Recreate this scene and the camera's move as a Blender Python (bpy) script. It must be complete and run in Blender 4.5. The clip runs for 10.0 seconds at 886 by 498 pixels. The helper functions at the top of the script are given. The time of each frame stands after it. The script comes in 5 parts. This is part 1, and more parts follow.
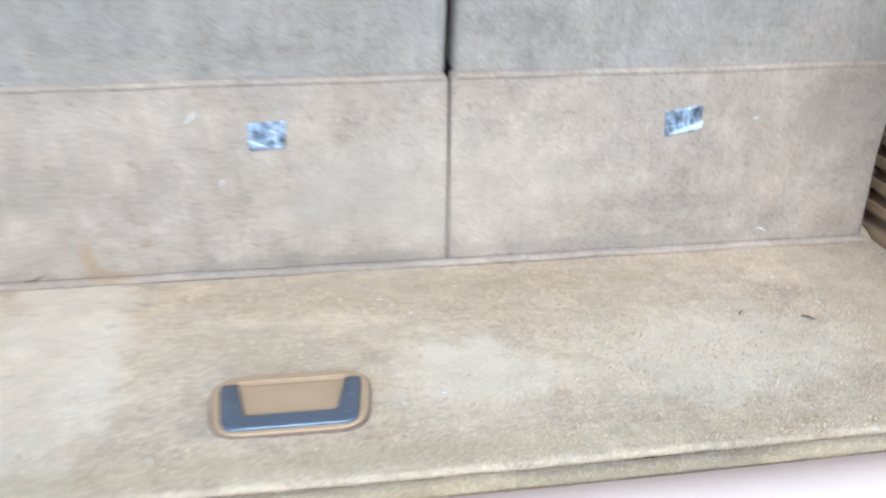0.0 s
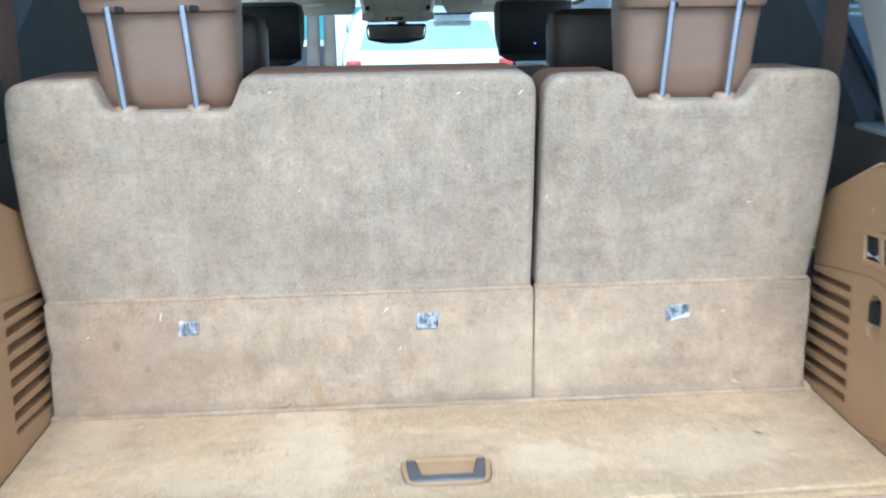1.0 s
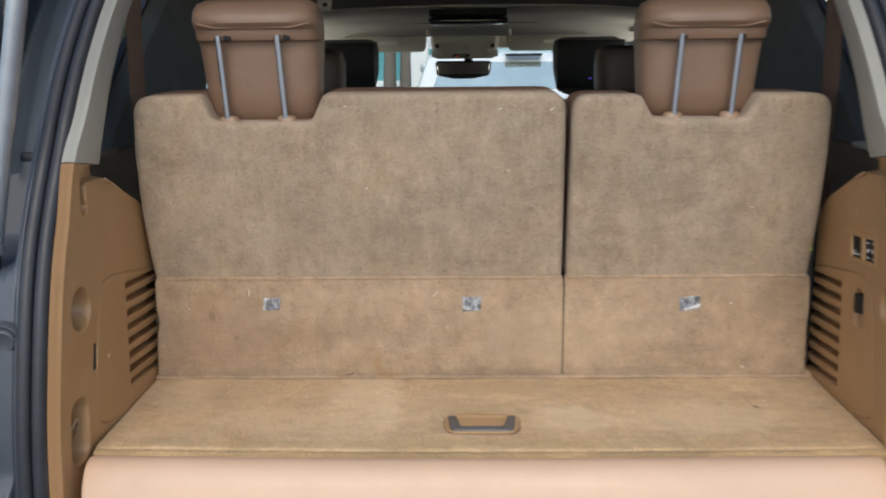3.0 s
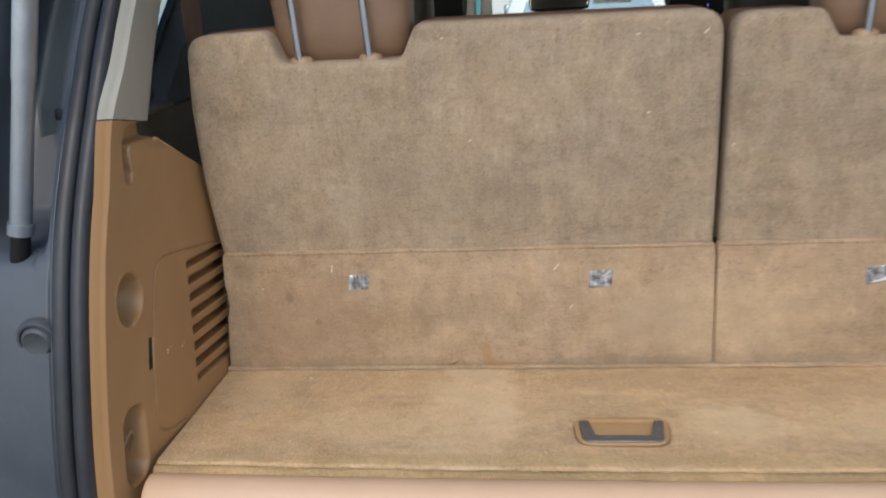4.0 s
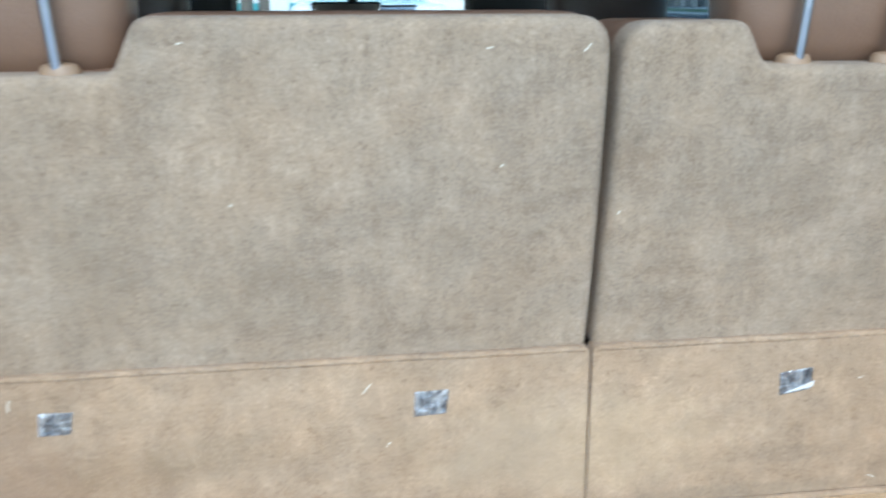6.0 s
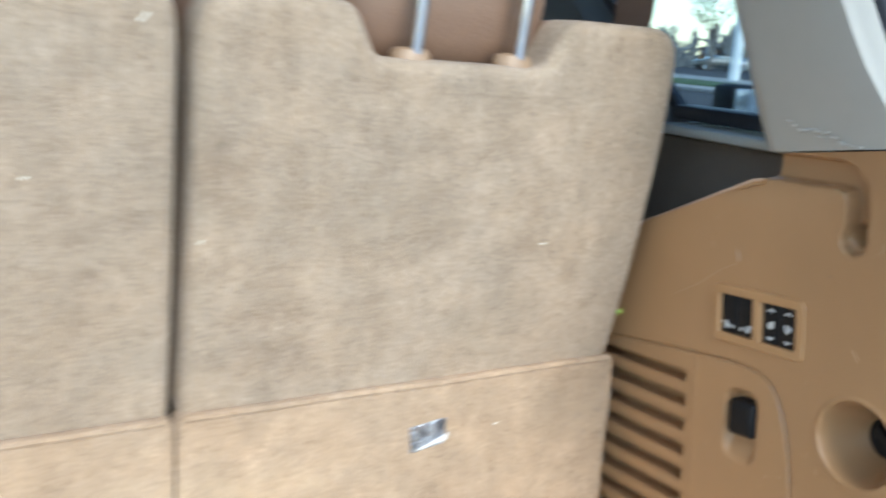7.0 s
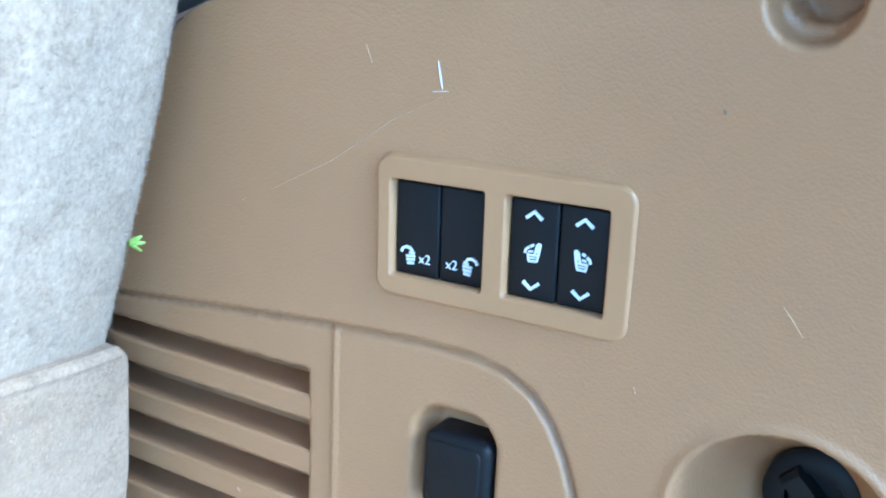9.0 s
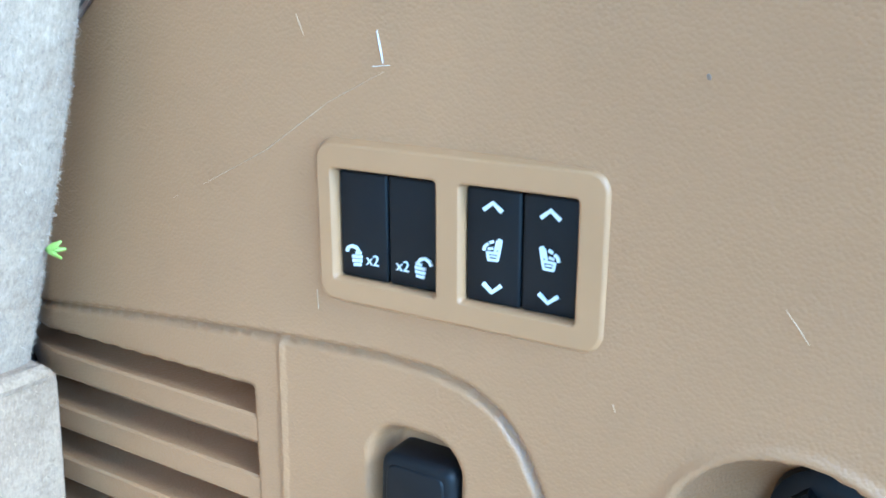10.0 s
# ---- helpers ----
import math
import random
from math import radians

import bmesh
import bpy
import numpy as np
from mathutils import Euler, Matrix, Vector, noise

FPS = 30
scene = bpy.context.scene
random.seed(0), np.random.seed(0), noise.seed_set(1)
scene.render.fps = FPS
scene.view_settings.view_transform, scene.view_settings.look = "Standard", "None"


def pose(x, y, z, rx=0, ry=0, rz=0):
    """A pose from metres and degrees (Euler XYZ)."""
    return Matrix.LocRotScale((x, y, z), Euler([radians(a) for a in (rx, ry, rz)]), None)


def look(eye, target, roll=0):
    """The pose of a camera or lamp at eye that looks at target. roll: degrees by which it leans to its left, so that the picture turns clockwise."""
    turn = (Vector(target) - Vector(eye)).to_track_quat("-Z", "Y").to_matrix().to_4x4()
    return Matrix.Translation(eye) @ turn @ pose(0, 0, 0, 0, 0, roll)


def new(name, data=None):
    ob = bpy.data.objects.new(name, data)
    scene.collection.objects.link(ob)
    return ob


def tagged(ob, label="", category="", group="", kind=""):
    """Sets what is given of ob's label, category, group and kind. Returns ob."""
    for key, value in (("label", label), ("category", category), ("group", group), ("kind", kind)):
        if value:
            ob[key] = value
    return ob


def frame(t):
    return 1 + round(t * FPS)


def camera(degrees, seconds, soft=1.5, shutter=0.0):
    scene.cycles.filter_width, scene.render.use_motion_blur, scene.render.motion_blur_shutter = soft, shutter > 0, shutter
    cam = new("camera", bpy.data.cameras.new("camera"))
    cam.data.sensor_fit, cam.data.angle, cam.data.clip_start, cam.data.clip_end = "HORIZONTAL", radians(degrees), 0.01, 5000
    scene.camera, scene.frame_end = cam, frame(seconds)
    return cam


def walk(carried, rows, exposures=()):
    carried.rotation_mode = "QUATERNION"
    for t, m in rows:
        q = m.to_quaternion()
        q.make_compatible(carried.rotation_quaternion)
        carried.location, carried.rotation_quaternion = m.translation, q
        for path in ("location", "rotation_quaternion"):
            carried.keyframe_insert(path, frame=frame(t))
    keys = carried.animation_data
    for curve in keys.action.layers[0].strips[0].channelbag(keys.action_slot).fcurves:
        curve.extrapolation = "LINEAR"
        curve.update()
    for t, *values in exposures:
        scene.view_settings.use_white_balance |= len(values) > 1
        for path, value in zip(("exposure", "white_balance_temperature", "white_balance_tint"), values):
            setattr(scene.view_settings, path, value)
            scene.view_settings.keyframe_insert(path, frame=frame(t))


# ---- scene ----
cam = camera(53.0, 10.0, soft=1.9, shutter=0.5)
PATH = [
    (0, (0.03, -0.777, 1.283), (0.287, 0.966, 0.337), 0.8),
    (0.5, (0.027, -1.019, 1.399), (0.06, 0.794, 0.555), 0.5),
    (0.9, (-0.037, -1.252, 1.45), (0.053, 0.669, 0.9), -0.9),
    (1, (-0.064, -1.302, 1.476), (0.042, 0.619, 0.928), -1.0),
    (1.5, (-0.026, -1.504, 1.462), (0.029, 0.428, 0.948), 0.8),
    (2, (-0.024, -1.598, 1.456), (0.033, 0.356, 1.031), 0.5),
    (2.5, (-0.019, -1.596, 1.46), (0.0, 0.349, 0.997), -0.1),
    (3, (-0.029, -1.556, 1.458), (-0.08, 0.39, 1.001), -0.7),
    (3.2, (-0.042, -1.51, 1.45), (-0.134, 0.434, 0.987), -1.0),
    (4.3, (-0.098, -1.181, 1.399), (-0.394, 0.71, 0.819), -3.7),
    (4.5, (-0.073, -1.124, 1.385), (-0.402, 0.768, 0.827), -3.4),
    (4.7, (-0.069, -1.079, 1.382), (-0.393, 0.812, 0.816), -2.8),
    (5, (-0.081, -1.015, 1.379), (-0.309, 0.892, 0.821), -2.2),
    (5.2, (-0.098, -0.968, 1.378), (-0.225, 0.95, 0.825), -1.7),
    (6.3, (-0.111, -0.787, 1.391), (0.332, 1.089, 0.856), 0.9),
    (6.5, (-0.096, -0.758, 1.385), (0.509, 1.074, 0.859), 2.1),
    (6.7, (-0.066, -0.724, 1.364), (0.692, 1.06, 0.87), 3.0),
    (7, (-0.001, -0.66, 1.345), (0.976, 1.024, 0.883), 4.0),
    (7.3, (0.078, -0.605, 1.328), (1.216, 0.977, 0.88), 5.4),
    (7.5, (0.12, -0.555, 1.309), (1.391, 0.913, 0.833), 5.9),
    (8, (0.235, -0.402, 1.252), (1.771, 0.69, 0.582), 8.0),
    (8.2, (0.27, -0.357, 1.226), (1.887, 0.615, 0.56), 9.4),
    (8.5, (0.312, -0.32, 1.212), (2.007, 0.516, 0.556), 9.9),
    (9, (0.338, -0.285, 1.208), (2.031, 0.62, 0.645), 8.2),
    (9.5, (0.382, -0.281, 1.201), (2.069, 0.624, 0.623), 6.7),
    (10, (0.383, -0.281, 1.202), (2.06, 0.633, 0.608), 6.4),
]
EXPOSURES = [(0.0, 1.30, 5120, 2), (0.3, 0.98, 5120, 2), (0.6, 0.70, 5150, 0), (1.0, 1.40, 5650, 2), (1.6, 0.84, 7050, 10), (2.0, 0.47, 7550, 12), (2.5, 0.43, 7700, 13), (3.2, 0.44, 7850, 13), (4.5, 0.47, 7900, 11), (5.2, 0.65, 6350, 2), (6.5, 1.22, 6000, 1), (7.0, 1.35, 6600, 4), (7.5, 1.60, 7350, 13), (8.0, 1.71, 6950, 6), (8.5, 1.89, 5030, -4), (9.0, 2.21, 4440, -6), (9.5, 2.36, 4520, -7), (10.0, 2.39, 4540, -7)]
walk(cam, [(t, look(eye, target, roll)) for t, eye, target, roll in PATH],
     exposures=EXPOSURES)

# ---- world and light ----
world = bpy.data.worlds.new("sky")
scene.world = world
world.use_nodes = True
wn = world.node_tree
sky = wn.nodes.new("ShaderNodeTexSky")
sky.sky_type = 'NISHITA'
sky.sun_disc = False
sky.sun_elevation, sky.sun_rotation = radians(39), radians(182)
sky.air_density, sky.dust_density, sky.ozone_density = 1.0, 0.3, 2.0
wn.links.new(sky.outputs[0], wn.nodes["Background"].inputs[0])
wn.nodes["Background"].inputs[1].default_value = 0.21

sun_data = bpy.data.lights.new("sun", 'SUN')
sun_data.energy, sun_data.angle, sun_data.color = 1.5, radians(30), (1.0, 0.985, 0.96)
sun = new("sun", sun_data)
sun.matrix_world = look((-0.2, -6, 5.9), (0, 0, 1))

# ---- materials ----


class Nodes:
    """Short way to wire a node tree."""

    def __init__(self, name):
        self.mat = bpy.data.materials.new(name)
        self.mat.use_nodes = True
        self.tree = self.mat.node_tree
        self.bsdf = self.tree.nodes["Principled BSDF"]
        self.out = self.tree.nodes["Material Output"]
        self.pos = self.add("ShaderNodeTexCoord").outputs["Object"]

    def add(self, kind):
        return self.tree.nodes.new(kind)

    def link(self, a, b):
        self.tree.links.new(a, b)

    def noise(self, scale, detail=4.0, rough=0.6, stretch=None):
        n = self.add("ShaderNodeTexNoise")
        n.inputs["Scale"].default_value = scale
        n.inputs["Detail"].default_value = detail
        n.inputs["Roughness"].default_value = rough
        src = self.pos
        if stretch:
            m = self.add("ShaderNodeMapping")
            m.inputs["Scale"].default_value = stretch
            self.link(src, m.inputs[0])
            src = m.outputs[0]
        self.link(src, n.inputs["Vector"])
        return n.outputs[0]

    def ramp(self, value, stops):
        r = self.add("ShaderNodeValToRGB")
        e = r.color_ramp.elements
        while len(e) < len(stops):
            e.new(0.5)
        for el, (at, c) in zip(e, stops):
            el.position, el.color = at, (*c, 1) if len(c) == 3 else c
        self.link(value, r.inputs[0])
        return r.outputs[0]

    def grey(self, value, lo, hi, a=0.0, b=1.0):
        r = self.add("ShaderNodeMapRange")
        r.inputs[1].default_value, r.inputs[2].default_value = lo, hi
        r.inputs[3].default_value, r.inputs[4].default_value = a, b
        self.link(value, r.inputs[0])
        return r.outputs[0]

    def mix(self, fac, a, b, mode='MIX'):
        m = self.add("ShaderNodeMix")
        m.data_type, m.blend_type = 'RGBA', mode
        for socket, value in ((m.inputs[0], fac), (m.inputs[6], a), (m.inputs[7], b)):
            if isinstance(value, (int, float)):
                socket.default_value = value
            elif isinstance(value, tuple):
                socket.default_value = (*value, 1)
            else:
                self.link(value, socket)
        return m.outputs[2]

    def maths(self, op, a, b=None):
        m = self.add("ShaderNodeMath")
        m.operation = op
        for i, value in enumerate((a, b)):
            if value is None:
                continue
            if isinstance(value, (int, float)):
                m.inputs[i].default_value = value
            else:
                self.link(value, m.inputs[i])
        return m.outputs[0]

    def near(self, centre, radii):
        """1 at a centre, falling to 0 at the radii, with a ragged edge."""
        m = self.add("ShaderNodeMapping")
        m.inputs["Location"].default_value = [-c / r for c, r in zip(centre, radii)]
        m.inputs["Scale"].default_value = [1 / r for r in radii]
        self.link(self.pos, m.inputs[0])
        d = self.add("ShaderNodeVectorMath")
        d.operation = 'LENGTH'
        self.link(m.outputs[0], d.inputs[0])
        rag = self.maths('MULTIPLY_ADD', self.noise(38, 6, 0.7), 1.7)
        rag.node.inputs[2].default_value = -0.85
        return self.grey(self.maths('ADD', d.outputs["Value"], rag), 0.5, 1.0, 1.0, 0.0)

    def finish(self, colour, rough, metal=0.0, height=None, strength=0.3, distance=0.001):
        for key, value in (("Base Color", colour), ("Roughness", rough), ("Metallic", metal)):
            s = self.bsdf.inputs[key]
            if isinstance(value, (int, float)):
                s.default_value = value
            elif isinstance(value, tuple):
                s.default_value = (*value, 1)
            else:
                self.link(value, s)
        if height is not None:
            b = self.add("ShaderNodeBump")
            b.inputs["Strength"].default_value = strength
            b.inputs["Distance"].default_value = distance
            self.link(height, b.inputs["Height"])
            self.link(b.outputs[0], self.bsdf.inputs["Normal"])
        return self.mat


def shade(c, f):
    return tuple(min(1.0, v * f) for v in c)


def carpet(name, colour, streak, spots=(), smear=(0.55, 1, 1.0)):
    n = Nodes(name)
    big = n.noise(6, 5, 0.7)
    mid = n.noise(34, 5, 0.75, streak)
    warp = n.noise(170, 3, 0.7, (1, 1, 0.16) if streak[2] < 1 else (1, 0.3, 1))
    weft = n.noise(190, 3, 0.7, (0.14, 1, 1))
    fibre = n.noise(900, 3, 0.8, (1, 1, 0.35) if streak[2] < 1 else (0.6, 1, 1))
    tuft = n.noise(300, 3, 0.75)
    fleck = n.noise(120, 4, 0.7)
    c = n.ramp(big, [(0.32, shade(colour, 0.85)), (0.5, colour), (0.68, shade(colour, 1.10))])
    for value, lo, hi in ((mid, 0.82, 1.10), (warp, 0.955, 1.04), (weft, 0.965, 1.03), (tuft, 0.845, 1.11), (fibre, 0.79, 1.15)):
        c = n.mix(n.grey(value, 0.33, 0.67), n.mix(1.0, c, (lo, lo * 0.993, lo * 0.985), 'MULTIPLY'), n.mix(1.0, c, (hi, hi, hi), 'MULTIPLY'))
    c = n.mix(n.grey(fleck, 0.56, 0.72), c, n.mix(1.0, c, (0.74, 0.72, 0.70), 'MULTIPLY'))
    hue = n.noise(13, 5, 0.7)
    c = n.mix(n.grey(hue, 0.36, 0.64), n.mix(1.0, c, (1.02, 0.992, 0.968), 'MULTIPLY'), n.mix(1.0, c, (0.98, 1.0, 1.035), 'MULTIPLY'))
    smudge = n.noise(17, 9, 0.72, smear)
    c = n.mix(n.grey(smudge, 0.52, 0.66, 0.0, 0.9), c, n.mix(1.0, c, (0.80, 0.785, 0.77), 'MULTIPLY'))
    pale = n.noise(21, 9, 0.72, (smear[0] * 1.2, 1.3, smear[2]))
    c = n.mix(n.grey(pale, 0.54, 0.70, 0.0, 0.8), c, n.mix(1.0, c, (1.13, 1.13, 1.14), 'MULTIPLY'))
    soil = n.noise(260, 3, 0.7)
    c = n.mix(n.grey(soil, 0.66, 0.74, 0.0, 0.7), c, n.mix(1.0, c, (0.62, 0.58, 0.54), 'MULTIPLY'))
    for centre, radii, tone, amount in spots:
        c = n.mix(n.maths('MULTIPLY', n.near(centre, radii), amount), c, tone)
    h = n.maths('ADD', n.maths('MULTIPLY', tuft, 0.6), fibre)
    m = n.finish(c, 0.95, 0, h, 0.55, 0.0018)
    n.bsdf.inputs["Sheen Weight"].default_value = 0.12
    n.bsdf.inputs["Sheen Roughness"].default_value = 0.6
    n.bsdf.inputs["Specular IOR Level"].default_value = 0.15
    return m


def plain(name, colour, rough=0.5, metal=0.0, vary=0.12, big=9.0, grain=500.0, depth=0.0004, strength=0.25, dirt=0.0, wrinkle=False, coat=0.0):
    n = Nodes(name)
    patch = n.noise(big, 5, 0.65)
    c = n.ramp(patch, [(0.3, shade(colour, 1 - vary)), (0.7, shade(colour, 1 + vary))])
    if dirt:
        c = n.mix(n.maths('MULTIPLY', n.grey(n.noise(big * 6, 6, 0.75), 0.55, 0.75), dirt), c, (0.16, 0.14, 0.12))
    if wrinkle:
        v = n.add("ShaderNodeTexVoronoi")
        v.feature = 'SMOOTH_F1'
        v.inputs["Smoothness"].default_value = 0.25
        v.inputs["Scale"].default_value = grain
        n.link(n.pos, v.inputs["Vector"])
        h = n.maths('SUBTRACT', n.maths('MULTIPLY', n.noise(grain * 0.35, 3), 0.5), v.outputs["Distance"])
    else:
        h = n.noise(grain, 3, 0.7)
    r = n.grey(n.noise(big * 3, 4), 0.3, 0.7, max(0.02, rough - 0.07), min(1, rough + 0.07))
    m = n.finish(c, r, metal, h, strength, depth)
    n.bsdf.inputs["Coat Weight"].default_value = coat
    return m


def glass(name, tint, gloss_rough=0.02):
    n = Nodes(name)
    t = n.add("ShaderNodeBsdfTransparent")
    t.inputs[0].default_value = (*tint, 1)
    g = n.add("ShaderNodeBsdfGlossy")
    g.inputs["Roughness"].default_value = gloss_rough
    mix = n.add("ShaderNodeMixShader")
    mix.inputs[0].default_value = 0.06
    n.link(t.outputs[0], mix.inputs[1])
    n.link(g.outputs[0], mix.inputs[2])
    n.link(mix.outputs[0], n.out.inputs[0])
    return n.mat


def glow(name, colour, strength):
    n = Nodes(name)
    n.bsdf.inputs["Emission Color"].default_value = (*colour, 1)
    n.bsdf.inputs["Emission Strength"].default_value = strength
    return n.finish(colour, 0.4)


TAN = (0.380, 0.212, 0.101)
smudge_brown = plain("smudge_brown", (0.20, 0.135, 0.095), 0.6)
SEAT_CARPET = (0.385, 0.298, 0.219)
seat_carpet = carpet("seat_carpet", SEAT_CARPET, (1, 1, 0.45), [
    ((0.0, -0.03, 1.16), (0.04, 0.2, 0.035), (0.20, 0.16, 0.12), 0.25),
    ((-0.20, -0.03, 1.12), (0.10, 0.2, 0.05), (0.22, 0.165, 0.11), 0.22),
    ((-0.33, -0.03, 1.15), (0.05, 0.2, 0.10), (0.21, 0.16, 0.11), 0.24),
    ((0.30, -0.03, 1.20), (0.06, 0.2, 0.05), (0.22, 0.17, 0.12), 0.12),
    ((0.42, -0.03, 1.10), (0.05, 0.2, 0.03), (0.20, 0.155, 0.11), 0.25)])
flap_carpet = carpet("flap_carpet", (0.405, 0.294, 0.200), (0.7, 1, 0.7), [
    ((-0.192, 0, 0.878), (0.010, 0.1, 0.026), (0.30, 0.17, 0.075), 0.55),
    ((-0.172, 0, 0.857), (0.030, 0.1, 0.008), (0.31, 0.18, 0.08), 0.5),
    ((-0.138, 0, 0.891), (0.008, 0.1, 0.008), (0.26, 0.15, 0.08), 0.5),
    ((-0.494, 0, 0.970), (0.007, 0.1, 0.009), (0.13, 0.085, 0.05), 0.65),
    ((-0.452, 0, 0.929), (0.006, 0.1, 0.006), (0.13, 0.09, 0.06), 0.6),
    ((-0.33, 0, 0.93), (0.09, 0.1, 0.04), (0.25, 0.16, 0.09), 0.35),
    ((-0.48, 0, 0.93), (0.15, 0.1, 0.10), (0.27, 0.175, 0.115), 0.45),
    ((0.14, 0, 0.93), (0.20, 0.1, 0.07), (0.50, 0.37, 0.24), 0.40),
    ((0.37, 0, 0.905), (0.08, 0.1, 0.014), (0.19, 0.145, 0.105), 0.32),
    ((0.27, 0, 0.945), (0.05, 0.1, 0.02), (0.22, 0.17, 0.12), 0.2),
    ((-0.24, 0, 0.945), (0.10, 0.1, 0.03), (0.23, 0.17, 0.11), 0.28),
    ((-0.05, 0, 0.955), (0.06, 0.1, 0.02), (0.23, 0.175, 0.12), 0.28),
    # darker bands low on the flap
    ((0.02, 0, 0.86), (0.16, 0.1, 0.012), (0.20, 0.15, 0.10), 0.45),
    ((0.06, 0, 0.925), (0.08, 0.1, 0.05), (0.27, 0.205, 0.15), 0.28),
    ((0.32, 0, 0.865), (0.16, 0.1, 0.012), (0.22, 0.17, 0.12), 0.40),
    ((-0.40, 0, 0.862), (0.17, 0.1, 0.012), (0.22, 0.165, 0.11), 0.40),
    ((0.52, 0, 0.99), (0.05, 0.1, 0.04), (0.25, 0.18, 0.12), 0.4)])
floor_carpet = carpet("floor_carpet", (0.60, 0.430, 0.254), (0.45, 1, 1), [
    ((0.459, -0.146, 0.85), (0.006, 0.006, 0.1), (0.16, 0.12, 0.07), 0.5),
    ((-0.161, -0.088, 0.85), (0.005, 0.005, 0.1), (0.10, 0.08, 0.05), 0.9),
    ((-0.205, -0.13, 0.85), (0.075, 0.26, 0.1), (0.76, 0.60, 0.41), 0.45),
    ((-0.165, -0.14, 0.85), (0.030, 0.20, 0.1), (0.78, 0.61, 0.41), 0.32),
    ((-0.33, -0.20, 0.85), (0.13, 0.07, 0.1), (0.72, 0.55, 0.35), 0.55),
    ((-0.53, -0.10, 0.85), (0.06, 0.10, 0.1), (0.64, 0.49, 0.33), 0.40),
    ((0.36, -0.19, 0.85), (0.17, 0.08, 0.1), (0.76, 0.60, 0.40), 0.48),
    ((0.14, -0.20, 0.85), (0.09, 0.07, 0.1), (0.74, 0.57, 0.37), 0.60),
    # darker tan along the foot of the flap and above the handle
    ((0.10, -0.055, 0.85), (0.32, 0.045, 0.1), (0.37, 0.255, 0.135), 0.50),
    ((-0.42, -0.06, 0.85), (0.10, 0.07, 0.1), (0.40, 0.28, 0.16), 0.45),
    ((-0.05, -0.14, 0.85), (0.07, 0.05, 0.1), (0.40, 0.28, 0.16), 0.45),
    ((0.53, -0.13, 0.85), (0.05, 0.12, 0.1), (0.44, 0.32, 0.19), 0.4),
    ((-0.05, -0.285, 0.85), (0.60, 0.016, 0.1), (0.44, 0.32, 0.15), 0.45)], (0.8, 0.8, 1))
edging_carpet = carpet("edging_carpet", (0.50, 0.355, 0.190), (0.45, 1, 1), [((-0.1, -0.315, 0.85), (0.20, 0.02, 0.1), (0.22, 0.15, 0.08), 0.4), ((0.25, -0.315, 0.85), (0.12, 0.02, 0.1), (0.20, 0.14, 0.08), 0.4)])
tan_plastic = plain("tan_plastic", TAN, 0.36, 0, 0.06, 6, 900, 0.0005, 0.34, 0.05, True)
tan_smooth = plain("tan_smooth_plastic", (0.394, 0.220, 0.101), 0.38, 0, 0.05, 12, 700, 0.0002, 0.12)
handle_plastic = plain("handle_plastic", (0.420, 0.264, 0.136), 0.42, 0, 0.06, 20, 700, 0.0002, 0.12)
sill_plastic = plain("sill_plastic", (0.56, 0.380, 0.268), 0.45, 0, 0.05, 7, 600, 0.0003, 0.2, 0.05)
grey_plastic = plain("pale_grey_plastic", (0.41, 0.405, 0.375), 0.5, 0, 0.05, 8, 600, 0.0003, 0.25, 0.04)
headliner_cloth = plain("headliner_cloth", (0.40, 0.40, 0.36), 0.9, 0, 0.06, 8, 900, 0.0005, 0.3)
dark_cloth = plain("dark_cloth", (0.05, 0.052, 0.055), 0.8, 0, 0.1, 8, 900, 0.0005, 0.3)
charcoal_cloth = plain("charcoal_cloth", (0.145, 0.15, 0.155), 0.85, 0, 0.1, 8, 900, 0.0005, 0.3)
belt_webbing = plain("belt_webbing", (0.17, 0.10, 0.072), 0.7, 0, 0.1, 20, 700, 0.0004, 0.4)
leather = plain("brown_leather", (0.200, 0.120, 0.080), 0.45, 0, 0.10, 10, 380, 0.0006, 0.35, 0.05, True)
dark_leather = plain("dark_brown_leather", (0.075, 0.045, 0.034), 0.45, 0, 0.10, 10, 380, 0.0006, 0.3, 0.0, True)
brown_trim = plain("dark_brown_trim", (0.165, 0.125, 0.100), 0.55, 0, 0.1, 8, 500, 0.0004, 0.3)
rubber = plain("black_rubber", (0.020, 0.023, 0.031), 0.50, 0, 0.2, 14, 500, 0.0004, 0.3, 0.1)
grey_rubber = plain("grey_rubber", (0.050, 0.058, 0.070), 0.55, 0, 0.15, 14, 500, 0.0004, 0.3, 0.1)
body_paint = plain("dark_blue_grey_paint", (0.045, 0.057, 0.076), 0.42, 0.0, 0.2, 7, 300, 0.0003, 0.2, 0.15)
black_plastic = plain("black_plastic", (0.007, 0.008, 0.010), 0.46, 0, 0.2, 20, 800, 0.0002, 0.2)
black_plastic.node_tree.nodes["Principled BSDF"].inputs["Specular IOR Level"].default_value = 0.22
bar_plastic = plain("dark_grey_plastic", (0.085, 0.088, 0.096), 0.22, 0, 0.15, 30, 800, 0.0002, 0.1)
black_gloss = plain("black_gloss", (0.008, 0.008, 0.01), 0.12, 0, 0.2, 20, 800, 0.0001, 0.05)
chrome = plain("chrome", (0.62, 0.65, 0.70), 0.13, 1.0, 0.05, 30, 60, 0.00005, 0.01)
steel = plain("grey_steel", (0.30, 0.33, 0.38), 0.35, 0.7, 0.1, 30, 300, 0.0002, 0.1)
